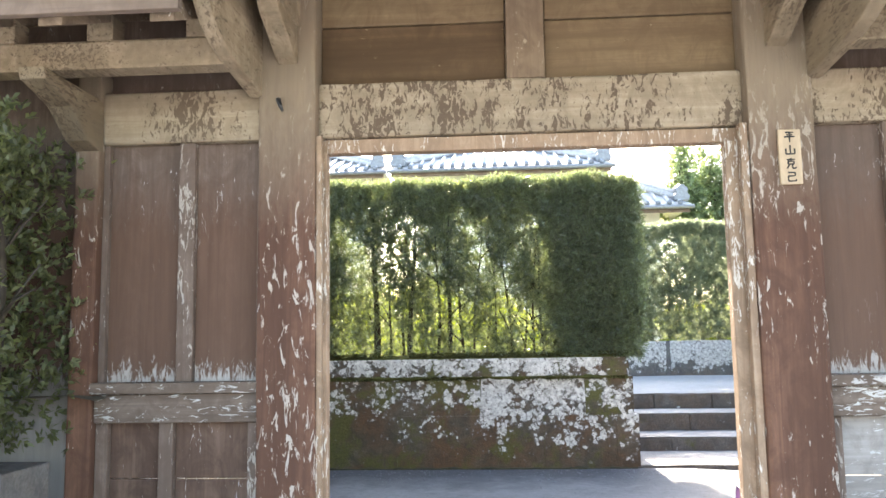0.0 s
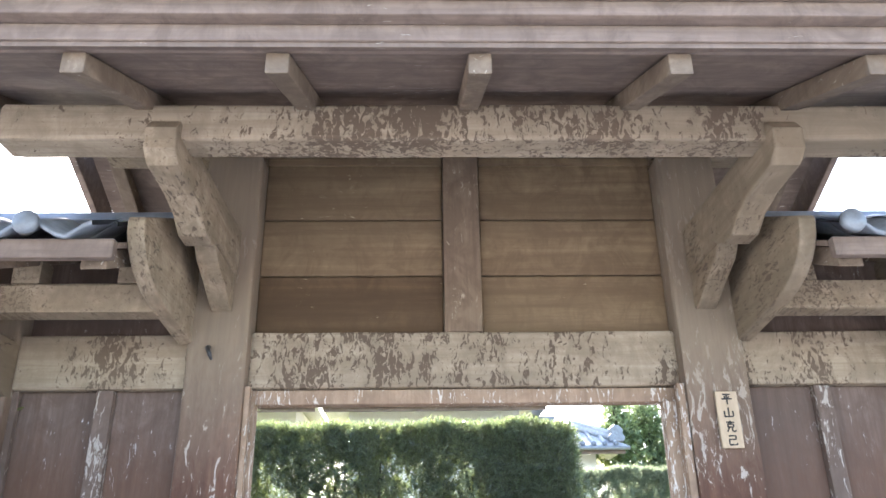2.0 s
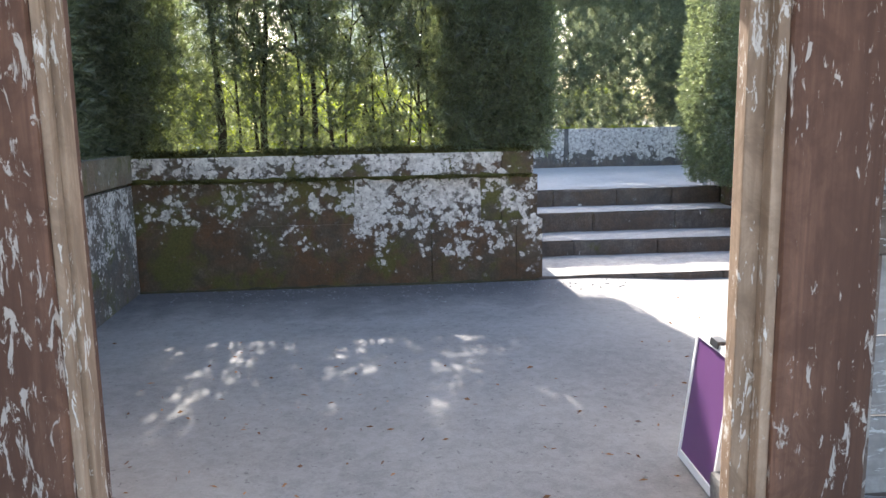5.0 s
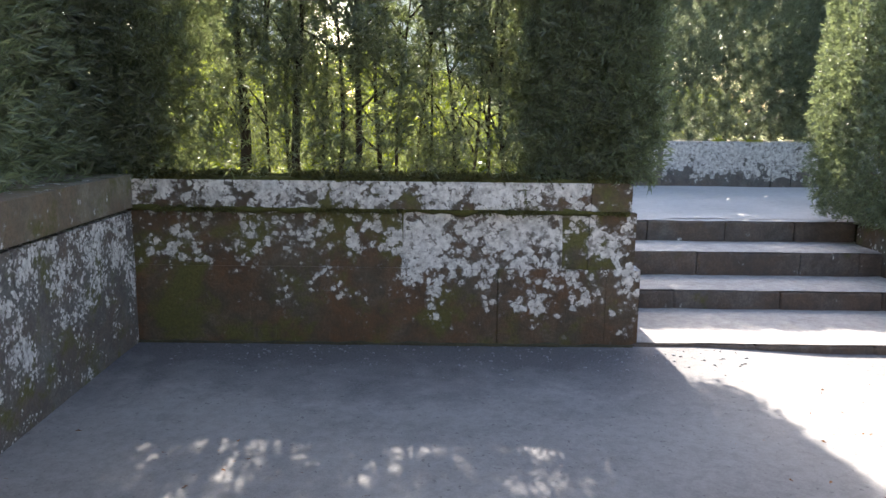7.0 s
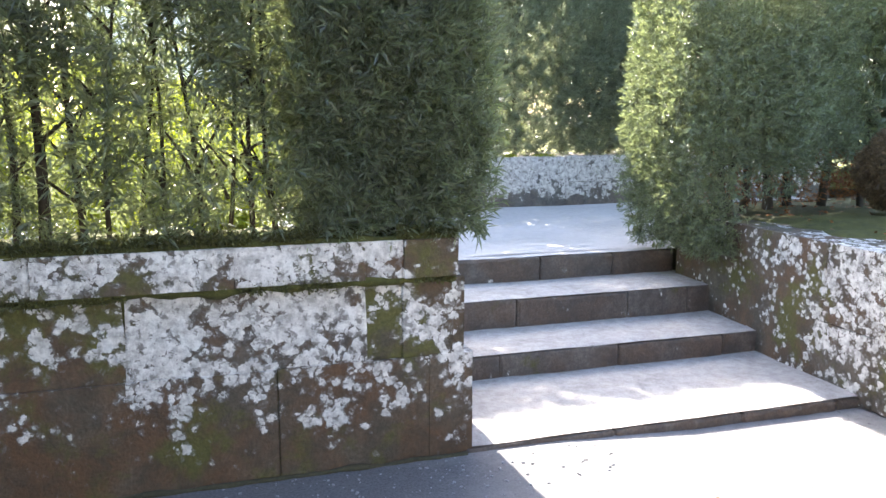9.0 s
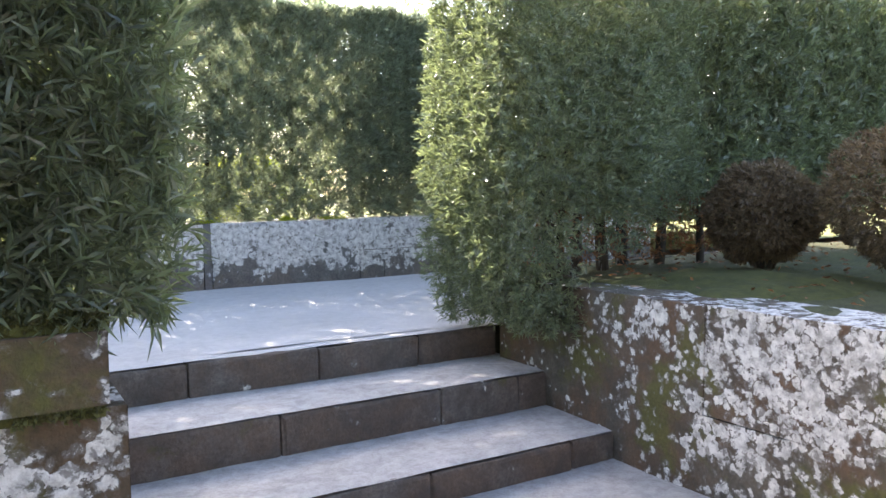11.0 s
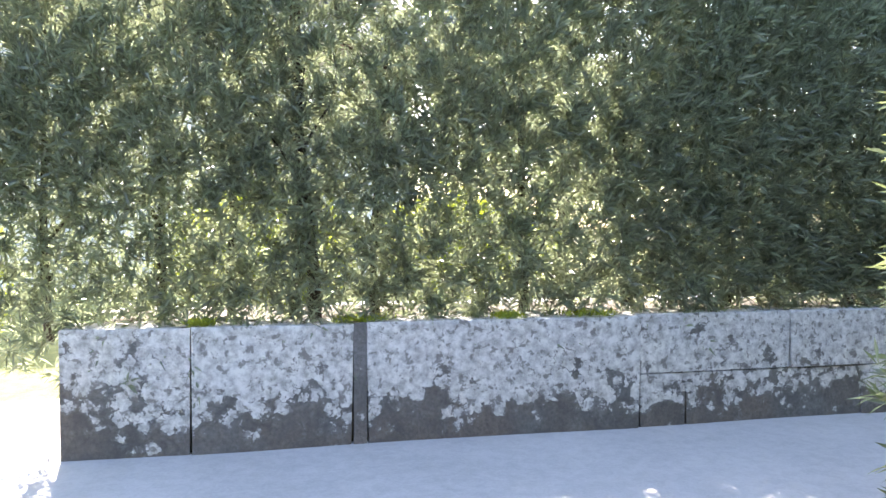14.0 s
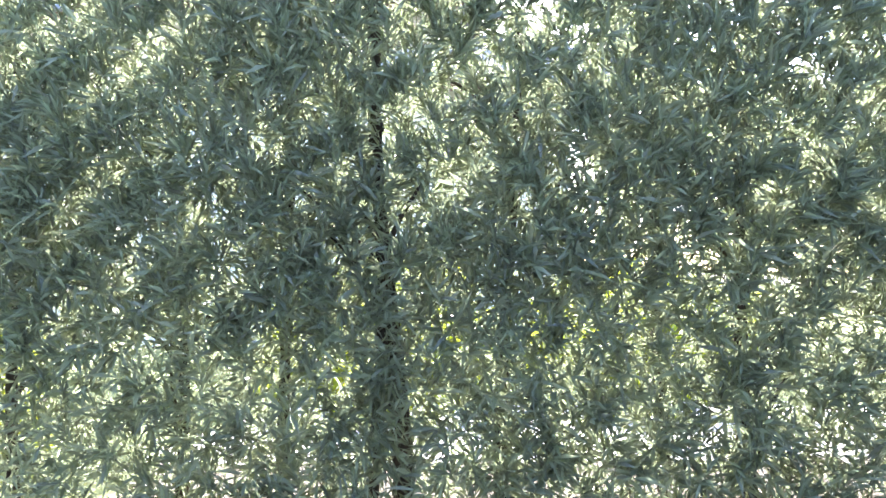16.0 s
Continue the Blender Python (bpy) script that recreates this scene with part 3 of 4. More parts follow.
# ---- hedges ----
def sample(seed, count, lo, hi, keep, skin=0.55):
    """Places in a box, most of them near its skin, thinned by keep(places) -> 0..1; with axes that point outwards and up."""
    r = np.random.RandomState(seed)
    lo, hi = np.array(lo), np.array(hi)
    u = r.uniform(0, 1, (count, 3))
    side = r.uniform(0, 1, count) < skin
    d = np.abs(r.normal(0, 0.10, count)).clip(0, 0.5)
    pick = r.uniform(0, 1, count)
    u[:, 1] = np.where(side & (pick < 0.5), d, np.where(side & (pick < 0.78), 1 - d, u[:, 1]))
    u[:, 2] = np.where(side & (pick >= 0.78) & (pick < 0.95), 1 - d * 0.4, u[:, 2])
    p = lo + u * (hi - lo)
    p[:, 1] += 0.035 * wobble(p, 5.0, seed + 1)
    p[:, 2] += 0.03 * wobble(p, 6.0, seed + 2)
    ok = r.uniform(0, 1, count) < keep(p)
    p, u = p[ok], u[ok]
    out = (u - 0.5) * np.array((0.5, 2.2, 1.2))
    out[:, 2] += 0.75
    return p, out + r.normal(0, 0.55, out.shape)


def smooth(v, a, b):
    t = np.clip((v - a) / (b - a), 0, 1)
    return t * t * (3 - 2 * t)


def trunks(parent, places, z0, z1, seed, lean=0.06, r0=0.03):
    r = random.Random(seed)
    for x, y in places:
        k = r.uniform(0.7, 1.3)
        pts, rad = [], []
        dx, dy = r.uniform(-lean, lean), r.uniform(-lean, lean)
        for i in range(7):
            t = i / 6
            pts.append((x + dx * t + 0.02 * math.sin(5 * t + x * 9), y + dy * t, z0 + (z1 - z0) * t))
            rad.append(r0 * k * (1.25 - 0.85 * t))
        part("trunk", tube(pts, rad, 7), "bark", parent)
        for j in range(5):
            t = r.uniform(0.15, 0.85)
            p = Vector((x + dx * t, y + dy * t, z0 + (z1 - z0) * t))
            a = r.uniform(0, 6.28)
            q = Vector((math.cos(a) * 0.22, math.sin(a) * 0.16, r.uniform(0.12, 0.3)))
            part("limb", tube([p, p + q * 0.5 + Vector((0, 0, 0.02)), p + q], [0.010, 0.007, 0.004], 5), "bark", parent)


SLANT_X, SLANT_Z = math.tan(-SUN_AZ), math.tan(SUN_EL) / math.cos(SUN_AZ)


def along_sun(p, y0):
    """Places carried along the sun's rays on to the upright plane y = y0."""
    return np.stack((p[:, 0] + SLANT_X * (p[:, 1] - y0), 0 * p[:, 0], p[:, 2] - SLANT_Z * (p[:, 1] - y0)), 1)


def keep_front(p):
    x, z = p[:, 0], p[:, 2]
    block = np.maximum(smooth(x, 0.30, 0.48), 1 - smooth(x, -1.95, -1.62))
    top = smooth(z, 2.36, 2.66)
    clump = np.clip(0.5 + 0.5 * wobble(p, 14.0, 11), 0, 1)
    mid = smooth(z, 1.35, 1.85)
    round_end = 1 - smooth(x + 0.35 * np.maximum(0, z - 2.62) + 0.3 * np.maximum(0, 1.25 - z) - 0.06 * smooth(p[:, 1], 4.1, 4.5), 1.27, 1.33)
    foot = smooth(z, 1.02, 1.16 - 0.06 * block)
    # a thin middle that one can see through, with gaps that let the low sun through
    slant = wobble(along_sun(p, 3.95), 30.0, 12) + 0.25 * wobble(along_sun(p, 3.95), 6.0, 14)
    thin = (0.36 + 0.19 * mid + 0.45 * top) * (0.50 + 1.0 * clump)
    thin = thin * (1 - 0.9 * smooth(slant, 0.22, 0.42) * (1 - 0.8 * top))
    return np.clip(np.maximum(block * 0.95, thin), 0, 1) * round_end * foot


hedge_front = thing("hedge", (-0.5, 4.0, 1.03), "tall clipped podocarpus hedge on the mossy wall, thin at its foot", "hedge")
p, a = sample(5, 60000, (-3.4, 3.88, 1.02), (1.46, 4.72, 2.80), keep_front)
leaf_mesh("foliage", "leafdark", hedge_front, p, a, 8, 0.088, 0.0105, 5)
trunks(hedge_front, [(-0.62, 4.14), (-0.98, 4.10), (-1.35, 4.2), (-1.95, 4.15), (-2.5, 4.15), (0.8, 4.2)], 1.0, 2.5, 8, 0.05, 0.025)
trunks(hedge_front, [(-1.22, 4.25), (-1.08, 4.35), (-0.84, 4.3), (-0.72, 4.2), (-0.48, 4.25), (-0.35, 4.1), (-0.22, 4.3), (-0.12, 4.35), (0.02, 4.2), (0.12, 4.3), (0.22, 4.15), (0.36, 4.25)], 1.0, 2.35, 18, 0.16, 0.012)

hedge_side = thing("hedge", (-2.7, 2.0, 1.02), "dark clipped hedge above the grey side wall", "hedge")
p, a = sample(15, 20000, (-3.5, 0.6, 1.02), (-2.10, 4.0, 2.76), lambda p: 0.9 * smooth(p[:, 2], 0.98, 1.12) * (0.7 + 0.3 * wobble(p, 8, 4)))
a[:, 0] += np.where(p[:, 0] > -2.5, 1.5, 0)
near = p[:, 0] > -2.95
leaf_mesh("foliage", "leafdark", hedge_side, p[near], a[near], 9, 0.10, 0.0115, 16)
trunks(hedge_side, [(-2.7, 1.0), (-2.75, 2.0), (-2.7, 3.0)], 1.0, 2.4, 9)


def keep_back(p):
    x, z = p[:, 0], p[:, 2]
    clump = 0.5 + 0.5 * wobble(p, 8.0, 21)
    # gaps that run through the hedge along the low sun; thin at the foot
    slant = wobble(along_sun(p, 8.0), 46.0, 23) + 0.30 * wobble(along_sun(p, 8.0), 6.0, 26)
    gap = 1 - 1.0 * smooth(slant, 0.24, 0.42)
    high = smooth(z, 1.5, 2.1)
    left = smooth(x + 0.12 * wobble(p, 4.0, 24), 0.35, 0.6)
    foot = np.where(x < 1.22, smooth(z, 0.95, 1.3), smooth(z, 1.08, 1.16 + 0.26 * clump))
    right = smooth(x, 3.55, 3.9)
    dens = (0.46 + 0.34 * clump + 0.20 * high) * gap
    return np.clip(np.maximum(dens, right * 0.8), 0, 1) * left * np.maximum(foot, 0.1)


hedge_back = thing("hedge", (3.0, 8.4, 1.12), "long clipped hedge with sun coming through, behind the low white wall", "hedge")
p, a = sample(25, 72000, (0.3, 8.02, 0.92), (6.6, 8.42, 2.88), keep_back)
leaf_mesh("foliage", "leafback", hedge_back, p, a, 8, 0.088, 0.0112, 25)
trunks(hedge_back, [(1.12, 8.3), (1.52, 8.4), (1.86, 8.42), (2.10, 8.22), (2.19, 8.25), (2.50, 8.38), (2.97, 8.42), (3.22, 8.3), (3.75, 8.35), (4.3, 8.35), (5.0, 8.3), (5.8, 8.3)], 1.08, 2.6, 28, 0.07, 0.021)


def keep_right(p):
    x, y, z = p[:, 0], p[:, 1], p[:, 2]
    wob = 0.05 * wobble(p, 3.0, 2)
    edge = 3.04 + wob + 0.12 * smooth(z, 1.0, 0.6)
    front = 4.93 + wob + 0.42 * smooth(x, 3.6, 5.0)
    back = 5.92 + 0.35 * smooth(x, 3.6, 4.6)
    body = smooth(x, edge, edge + 0.05) * smooth(y, front, front + 0.05) * (1 - smooth(y, back - 0.05, back))
    corner = smooth((x - 3.04) + (y - 4.93), 0.10, 0.22)
    foot_left = 1 - smooth(x, 3.38, 3.58)
    clump = 0.5 + 0.5 * wobble(p, 8.0, 31)
    foot = np.maximum(foot_left * smooth(z, 0.60, 0.70), smooth(z + 0.25 * clump, 1.20, 1.6))
    inner = np.minimum(np.minimum(x - edge, y - front), back - y)
    skin = np.where(inner < 0.13, 1.0, 0.30 + 0.10 * smooth(x, 3.9, 4.3))
    top = 1 - smooth(z - 0.3 * smooth(x, 4.0, 6.0) + wob, 2.62, 2.70)
    return np.clip(body * corner * top * foot * skin * np.maximum(0.55 + 0.5 * clump, smooth(x, 3.9, 4.4)), 0, 1)


hedge_right = thing("hedge", (4.5, 6.0, 0.86), "tall clipped hedge with a sunlit end beside the landing", "hedge")
for k, (count, x0, x1, length, width) in enumerate([(116000, 2.98, 4.75, 0.052, 0.0086), (84000, 4.75, 9.2, 0.085, 0.017)]):
    p, a = sample(35 + k, count, (x0, 4.9, 0.58), (x1, 6.3, 3.0), keep_right, 0.0)
    a[:, 0] += np.where(p[:, 0] < 3.35, -0.9, 0)
    leaf_mesh("foliage", "leafright", hedge_right, p, a, 9, length, width, 35 + k, (0.3, 1.3))
trunks(hedge_right, [(3.6, 5.4), (3.85, 5.6), (4.1, 5.75), (4.35, 5.8), (4.6, 5.85), (4.95, 5.9), (5.3, 5.8), (5.8, 5.85), (6.4, 5.9), (7.2, 5.9), (8.1, 5.9)], 0.7, 2.2, 38, 0.08, 0.032)
r = np.random.RandomState(77)
q = np.stack((r.uniform(3.6, 5.6, 700), r.uniform(5.4, 6.0, 700), r.uniform(0.92, 1.35, 700)), 1)
leaf_mesh("dead_leaf_litter", "deadleaf", hedge_right, q, r.normal(size=q.shape), 6, 0.05, 0.012, 39)

# outside the gate
hedge_street = thing("hedge", (-2.9, -0.8, 0.8), "rough green hedge over a stone wall beside the gate", "hedge")
p, a = sample(45, 26000, (-4.2, -0.95, 0.72), (-2.02, 0.1, 2.42), lambda p: np.clip((0.75 + 0.3 * wobble(p, 6, 41)) * smooth(p[:, 2], 0.7, 0.95) * (1 - smooth(p[:, 0] + 0.10 * wobble(p, 4, 5), -2.2, -2.08)) * (1 - smooth(p[:, 2] + 0.15 * wobble(p, 3, 9), 2.15, 2.35)), 0, 1))
leaf_mesh("foliage", "leafstreet", hedge_street, p, a, 7, 0.05, 0.022, 45)
trunks(hedge_street, [(-2.3, -0.5), (-2.7, -0.4), (-3.2, -0.5)], 0.6, 2.0, 46)
wall_street = solo("wall_street", box(-6.0, -2.2, -0.9, -0.2, -0.1, 0.74, 0.01), "footing", "low wall of pale field stones outside the gate", "wall", "structure")


def lumpy(x0, x1, y, z, rad, seed, axis="x"):
    """A ragged roll of moss along a joint."""
    n = int((x1 - x0) / 0.05)
    pts, rr = [], []
    for i in range(n + 1):
        x = x0 + (x1 - x0) * i / n
        k = noise.noise((x * 7, seed, 0))
        pts.append((x, y + 0.01 * noise.noise((x * 5, seed, 3)), z + 0.012 * noise.noise((x * 6, seed, 7))))
        rr.append(max(0.006, rad * (0.8 + 0.7 * k)))
    bm = tube(pts, rr, 8)
    for v in bm.verts:
        v.co += Vector((0, noise.noise(v.co * 40), noise.noise(v.co * 40 + Vector((9, 9, 9))))) * rad * 0.4
    return bm


part("moss", lumpy(-1.97, 1.10, 3.880, 0.885, 0.030, 1), "moss", wall_back, "dark moss in the joint under the coping")
part("moss", lumpy(-1.97, 1.08, 3.885, 1.063, 0.028, 2), "moss", wall_back, "moss along the top of the wall")
part("moss", lumpy(0.84, 1.12, 3.93, 1.075, 0.055, 4), "moss", wall_back, "cushion of moss on the corner stone")
part("moss", lumpy(-1.98, 1.16, 3.862, 0.028, 0.016, 5), "mortar", wall_back, "soil gathered along the foot of the wall")
part("moss", lumpy(-1.97, 1.08, 3.96, 1.075, 0.04, 3), "moss", wall_back)

fr = np.random.RandomState(51)
fp = np.stack((fr.uniform(-1.95, 1.10, 5200), 3.86 + np.abs(fr.normal(0, 0.06, 5200)), 1.06 + fr.uniform(0, 0.045, 5200)), 1)
keep = wobble(fp, 9.0, 52) > -0.35
moss_top = leaf_mesh("moss_tuft", "mossleaf", wall_back, fp[keep], np.tile(np.array((0, -0.5, 1.0)), (int(keep.sum()), 1)), 5, 0.026, 0.007, 53, (0.2, 1.3))
fp = np.stack((fr.uniform(-1.95, 1.10, 1800), np.full(1800, 3.868), 0.885 + fr.normal(0, 0.012, 1800)), 1)
keep = wobble(fp, 5.0, 54) > -0.1
leaf_mesh("moss_tuft", "mossleaf", wall_back, fp[keep], np.tile(np.array((0, -1.0, 0.2)), (int(keep.sum()), 1)), 5, 0.022, 0.007, 55, (0.2, 1.3))


# ---- the gate ----
gate = thing("gate", (0, 0, 0), "old weathered timber gate with flaking paint and a tiled roof", "gate")
for x0, x1 in ((-1.27, -0.99), (1.04, 1.34)):
    post = part("post", box(x0, x1, -0.13, 0.17, 0.0, 3.45, 0.02, 0.003, 12), "post", gate, "main post with flaking red-brown and grey paint")
    part("footing", box(x0 - 0.04, x1 + 0.04, -0.17, 0.21, -0.05, 0.10, 0.02, 0.004), "footing", gate)
part("jamb", box(-0.99, -0.95, -0.06, 0.02, 0.0, 2.18, 0.006), "jamb", gate, "pale timber door jamb")
part("jamb", box(0.95, 1.04, -0.05, 0.02, 0.0, 2.18, 0.006), "jamb", gate, "pale timber door jamb")
part("jamb_strip", box(-0.99, -0.965, -0.11, -0.065, 0.0, 2.25, 0.005), "jamb", gate)
part("jamb_strip", box(1.005, 1.04, -0.11, -0.055, 0.0, 2.25, 0.005), "jamb", gate)
part("head_rail", box(-0.99, 1.04, -0.03, 0.05, 2.18, 2.248, 0.006), "jamb", gate)
part("lintel", box(-0.99, 1.04, -0.06, 0.12, 2.252, 2.52, 0.014, 0.003, 10), "beam", gate, "rough tan lintel eaten by insects")
part("sill", box(-0.99, 1.04, -0.10, 0.10, -0.03, 0.035, 0.012), "footing", gate)
part("centre_strut", box(-0.068, 0.118, -0.05, 0.05, 2.522, 3.50, 0.008), "strut", gate)
for x0, x1 in ((-0.99, -0.070), (0.120, 1.04)):
    for z0, z1 in ((2.523, 2.825), (2.833, 3.135), (3.143, 3.50)):
        part("board", box(x0 + 0.002, x1 - 0.002, 0.0, 0.03, z0, z1, 0.006), "board_stained" if x0 < -0.5 and z0 < 2.6 else "board", gate)
    part("batten", box(x0 + 0.002, x1 - 0.002, -0.02, -0.002, 3.452, 3.495, 0.004), "board", gate)
part("ridge_beam", box(-1.85, 1.90, -0.11, 0.11, 3.50, 3.70, 0.012), "beam", gate)

# bracket arms that carry the front and back purlins
for x0, x1 in ((-1.185, -1.065), (1.125, 1.245)):
    for s in (-1, 1):
        # a straight arm with a rounded corbel under its root
        arm = [(s * 0.12, 2.79), (s * 0.50, 2.79), (s * 0.60, 2.74), (s * 0.70, 2.74), (s * 0.79, 2.79), (s * 0.92, 2.82), (s * 1.14, 2.83), (s * 1.20, 2.87), (s * 1.21, 2.95), (s * 1.17, 3.0), (s * 0.12, 3.02)]
        part("arm", prism(arm, "x", x0, x1, 0.012), "arm", gate, "carved bracket arm of grey timber")
        cor = [(s * 0.12, 2.60), (s * 0.20, 2.62), (s * 0.33, 2.68), (s * 0.46, 2.73), (s * 0.52, 2.788), (s * 0.12, 2.788)]
        part("corbel", prism(cor, "x", x0 + 0.012, x1 - 0.012, 0.010), "arm", gate)
for s in (-1, 1):
    y = s * 1.08
    part("purlin", box(-1.75, 1.80, y - 0.075, y + 0.075, 2.935, 3.085, 0.014, 0.002, 12), "beam", gate, "insect-eaten purlin under the rafters")


def eave_z(y):
    return 3.545 - 0.42 * abs(y)


for s in (-1, 1):
    for x in (-1.83, -1.22, -0.61, 0.005, 0.62, 1.235, 1.85):
        o = [(s * 0.0, eave_z(0)), (s * 1.72, eave_z(1.72)), (s * 1.72, eave_z(1.72) + 0.075), (s * 0.0, eave_z(0) + 0.085)]
        part("rafter", prism(o, "x", x - 0.036, x + 0.036, 0.006), "rafter", gate)
    for k in range(7):
        # sarking boards, lapped from eave to ridge
        ya, yb = 1.76 - k * 0.25, 1.76 - (k + 1) * 0.25 - 0.02
        o = [(s * ya, eave_z(ya) + 0.082), (s * max(yb, 0), eave_z(max(yb, 0)) + 0.082), (s * max(yb, 0), eave_z(max(yb, 0)) + 0.102), (s * ya, eave_z(ya) + 0.102)]
        part("sarking_board", prism(o, "x", -1.98, 2.02, 0.003), "soffit", gate)
    for k, (dy, z0, z1) in enumerate(((0.0, 2.905, 2.965), (0.045, 2.967, 3.02), (0.10, 3.022, 3.075))):
        y0 = 1.70 + dy
        part("eave_board", box(-2.02, 2.06, min(s * y0, s * (y0 + 0.07)), max(s * y0, s * (y0 + 0.07)), z0, z1, 0.006), "soffit", gate)
    for x0, x1 in ((-2.06, -2.021), (2.061, 2.10)):
        o = [(s * 0.0, eave_z(0) - 0.02), (s * 1.80, eave_z(1.80) - 0.0), (s * 1.80, eave_z(1.80) + 0.16), (s * 0.0, eave_z(0) + 0.18)]
        part("barge_board", prism(o, "x", x0, x1, 0.006), "soffit", gate)

# side walls of the gate
for side in (-1, 1):
    def sx(u):
        return -1.27 - u if side < 0 else 1.34 + u

    def sbox(u0, u1, *rest, **kw):
        return box(min(sx(u0), sx(u1)), max(sx(u0), sx(u1)), *rest, **kw)
    part("corner_post", sbox(0.80, 0.92, -0.10, 0.06, 0.0, 2.62, 0.012, 0.002), "post", gate)
    part("tie_beam", sbox(0.0, 0.80, -0.07, 0.05, 2.25, 2.51, 0.012, 0.002), "beam", gate, "tan tie beam with pale wear along its foot")
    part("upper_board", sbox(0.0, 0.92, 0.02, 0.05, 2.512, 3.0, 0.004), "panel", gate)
    part("frame_strip", sbox(0.77, 0.80, -0.045, 0.0, 1.08, 2.25, 0.004), "stile", gate)
    part("frame_strip", sbox(0.0, 0.025, -0.045, 0.0, 1.08, 2.25, 0.004), "stile", gate)
    part("mid_stile", sbox(0.335, 0.415, -0.05, 0.01, 1.08, 2.25, 0.006), "stile", gate)
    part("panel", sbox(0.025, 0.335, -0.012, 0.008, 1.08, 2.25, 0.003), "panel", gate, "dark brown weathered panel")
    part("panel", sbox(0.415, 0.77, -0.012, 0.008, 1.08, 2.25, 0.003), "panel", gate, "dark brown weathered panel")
    part("mid_rail", sbox(0.0, 0.80, -0.075, 0.02, 0.895, 1.03, 0.008, 0.002), "rail", gate, "whitened flaking rail")
    part("rail_cap", sbox(0.0, 0.82, -0.10, 0.02, 1.032, 1.085, 0.008), "rail", gate)
    part("lower_stile", sbox(0.0, 0.06, -0.05, 0.01, 0.10, 0.893, 0.006), "stile", gate)
    part("lower_stile", sbox(0.42, 0.49, -0.05, 0.01, 0.10, 0.893, 0.006), "stile", gate)
    part("lower_stile", sbox(0.74, 0.80, -0.05, 0.01, 0.10, 0.893, 0.006), "stile", gate)
    for u0, u1 in ((0.06, 0.42), (0.49, 0.74)):
        for z0, z1 in ((0.10, 0.36), (0.365, 0.625), (0.63, 0.893)):
            part("lower_board", sbox(u0, u1, -0.012, 0.008, z0, z1, 0.004), "panel_low" if side < 0 else "greyboard", gate)
    part("base_rail", sbox(0.0, 0.80, -0.06, 0.03, 0.0, 0.10, 0.008), "rail", gate)
    # rounded end board of the side roof, beside the post
    pts = [(-0.10, 3.10), (-0.89, 2.74)]
    for k in range(9):
        t = math.radians(-10 + k * 11.5)
        pts.append((-0.12 - 0.78 * max(0.0, math.cos(t)) ** 0.55, 2.73 - 0.26 * math.sin(max(t, 0)) - 0.0))
    pts.append((-0.10, 2.45))
    part("end_board", prism(pts, "x", min(sx(-0.02), sx(0.05)), max(sx(-0.02), sx(0.05)), 0.010), "arm", gate, "rounded board closing the side roof")
    # arm at the corner post, beam, rafters and boards of the side roof
    part("corner_arm", prism([(-0.06, 2.20), (-0.20, 2.24), (-0.36, 2.36), (-0.58, 2.42), (-0.60, 2.47), (-0.06, 2.47)], "x", min(sx(0.80), sx(0.92)), max(sx(0.80), sx(0.92)), 0.01), "arm", gate)
    part("side_purlin", sbox(0.03, 2.2, -0.52, -0.40, 2.475, 2.605, 0.012, 0.002), "arm", gate)
    for u in (0.10, 0.55, 1.0, 1.45, 1.9):
        o = [(-0.02, 2.90), (-0.90, 2.517), (-0.90, 2.60), (-0.02, 2.985)]
        part("bearer_block", sbox(u - 0.01, u + 0.11, -0.515, -0.405, 2.607, 2.72, 0.006), "arm", gate)
        part("side_rafter", prism(o, "x", min(sx(u), sx(u + 0.10)), max(sx(u), sx(u + 0.10)), 0.006), "rafter", gate)
    part("side_deck", prism([(0.0, 2.995), (-0.94, 2.585), (-0.94, 2.61), (0.0, 3.02)], "x", min(sx(0.052), sx(2.2)), max(sx(0.052), sx(2.2)), 0.004), "soffit", gate)
    part("side_eave_board", sbox(0.055, 2.2, -0.975, -0.935, 2.535, 2.612, 0.006), "soffit", gate)
    part("side_back_deck", prism([(0.0, 2.995), (0.94, 2.585), (0.94, 2.61), (0.0, 3.02)], "x", min(sx(0.052), sx(2.2)), max(sx(0.052), sx(2.2)), 0.004), "soffit", gate)
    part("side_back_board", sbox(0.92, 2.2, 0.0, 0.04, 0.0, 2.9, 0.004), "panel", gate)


# roof tiles: one wavy tile, laid in rows
def tile_mesh():
    bm = bmesh.new()
    prof = []
    for i in range(9):
        t = i / 8
        prof.append((t * 0.27, 0.030 * math.cos(2 * math.pi * (t - 0.12)) if t < 0.62 else 0.030 * math.cos(2 * math.pi * (t - 0.12)) + 0.012 * math.sin((t - 0.62) / 0.38 * math.pi)))
    rows = []
    for y in (0.0, -0.30):
        for dz in (0.0, -0.018):
            rows.append([bm.verts.new((x, y, z + dz)) for x, z in prof])
    top0, bot0, top1, bot1 = rows
    for i in range(8):
        bm.faces.new((top0[i], top0[i + 1], top1[i + 1], top1[i]))
        bm.faces.new((bot1[i], bot1[i + 1], bot0[i + 1], bot0[i]))
        bm.faces.new((top1[i], top1[i + 1], bot1[i + 1], bot1[i]))
    for f in bm.faces:
        f.smooth = True
    me = bpy.data.meshes.new("tile")
    bm.to_mesh(me)
    bm.free()
    me.materials.append(M["tile"])
    return me


TILE = tile_mesh()


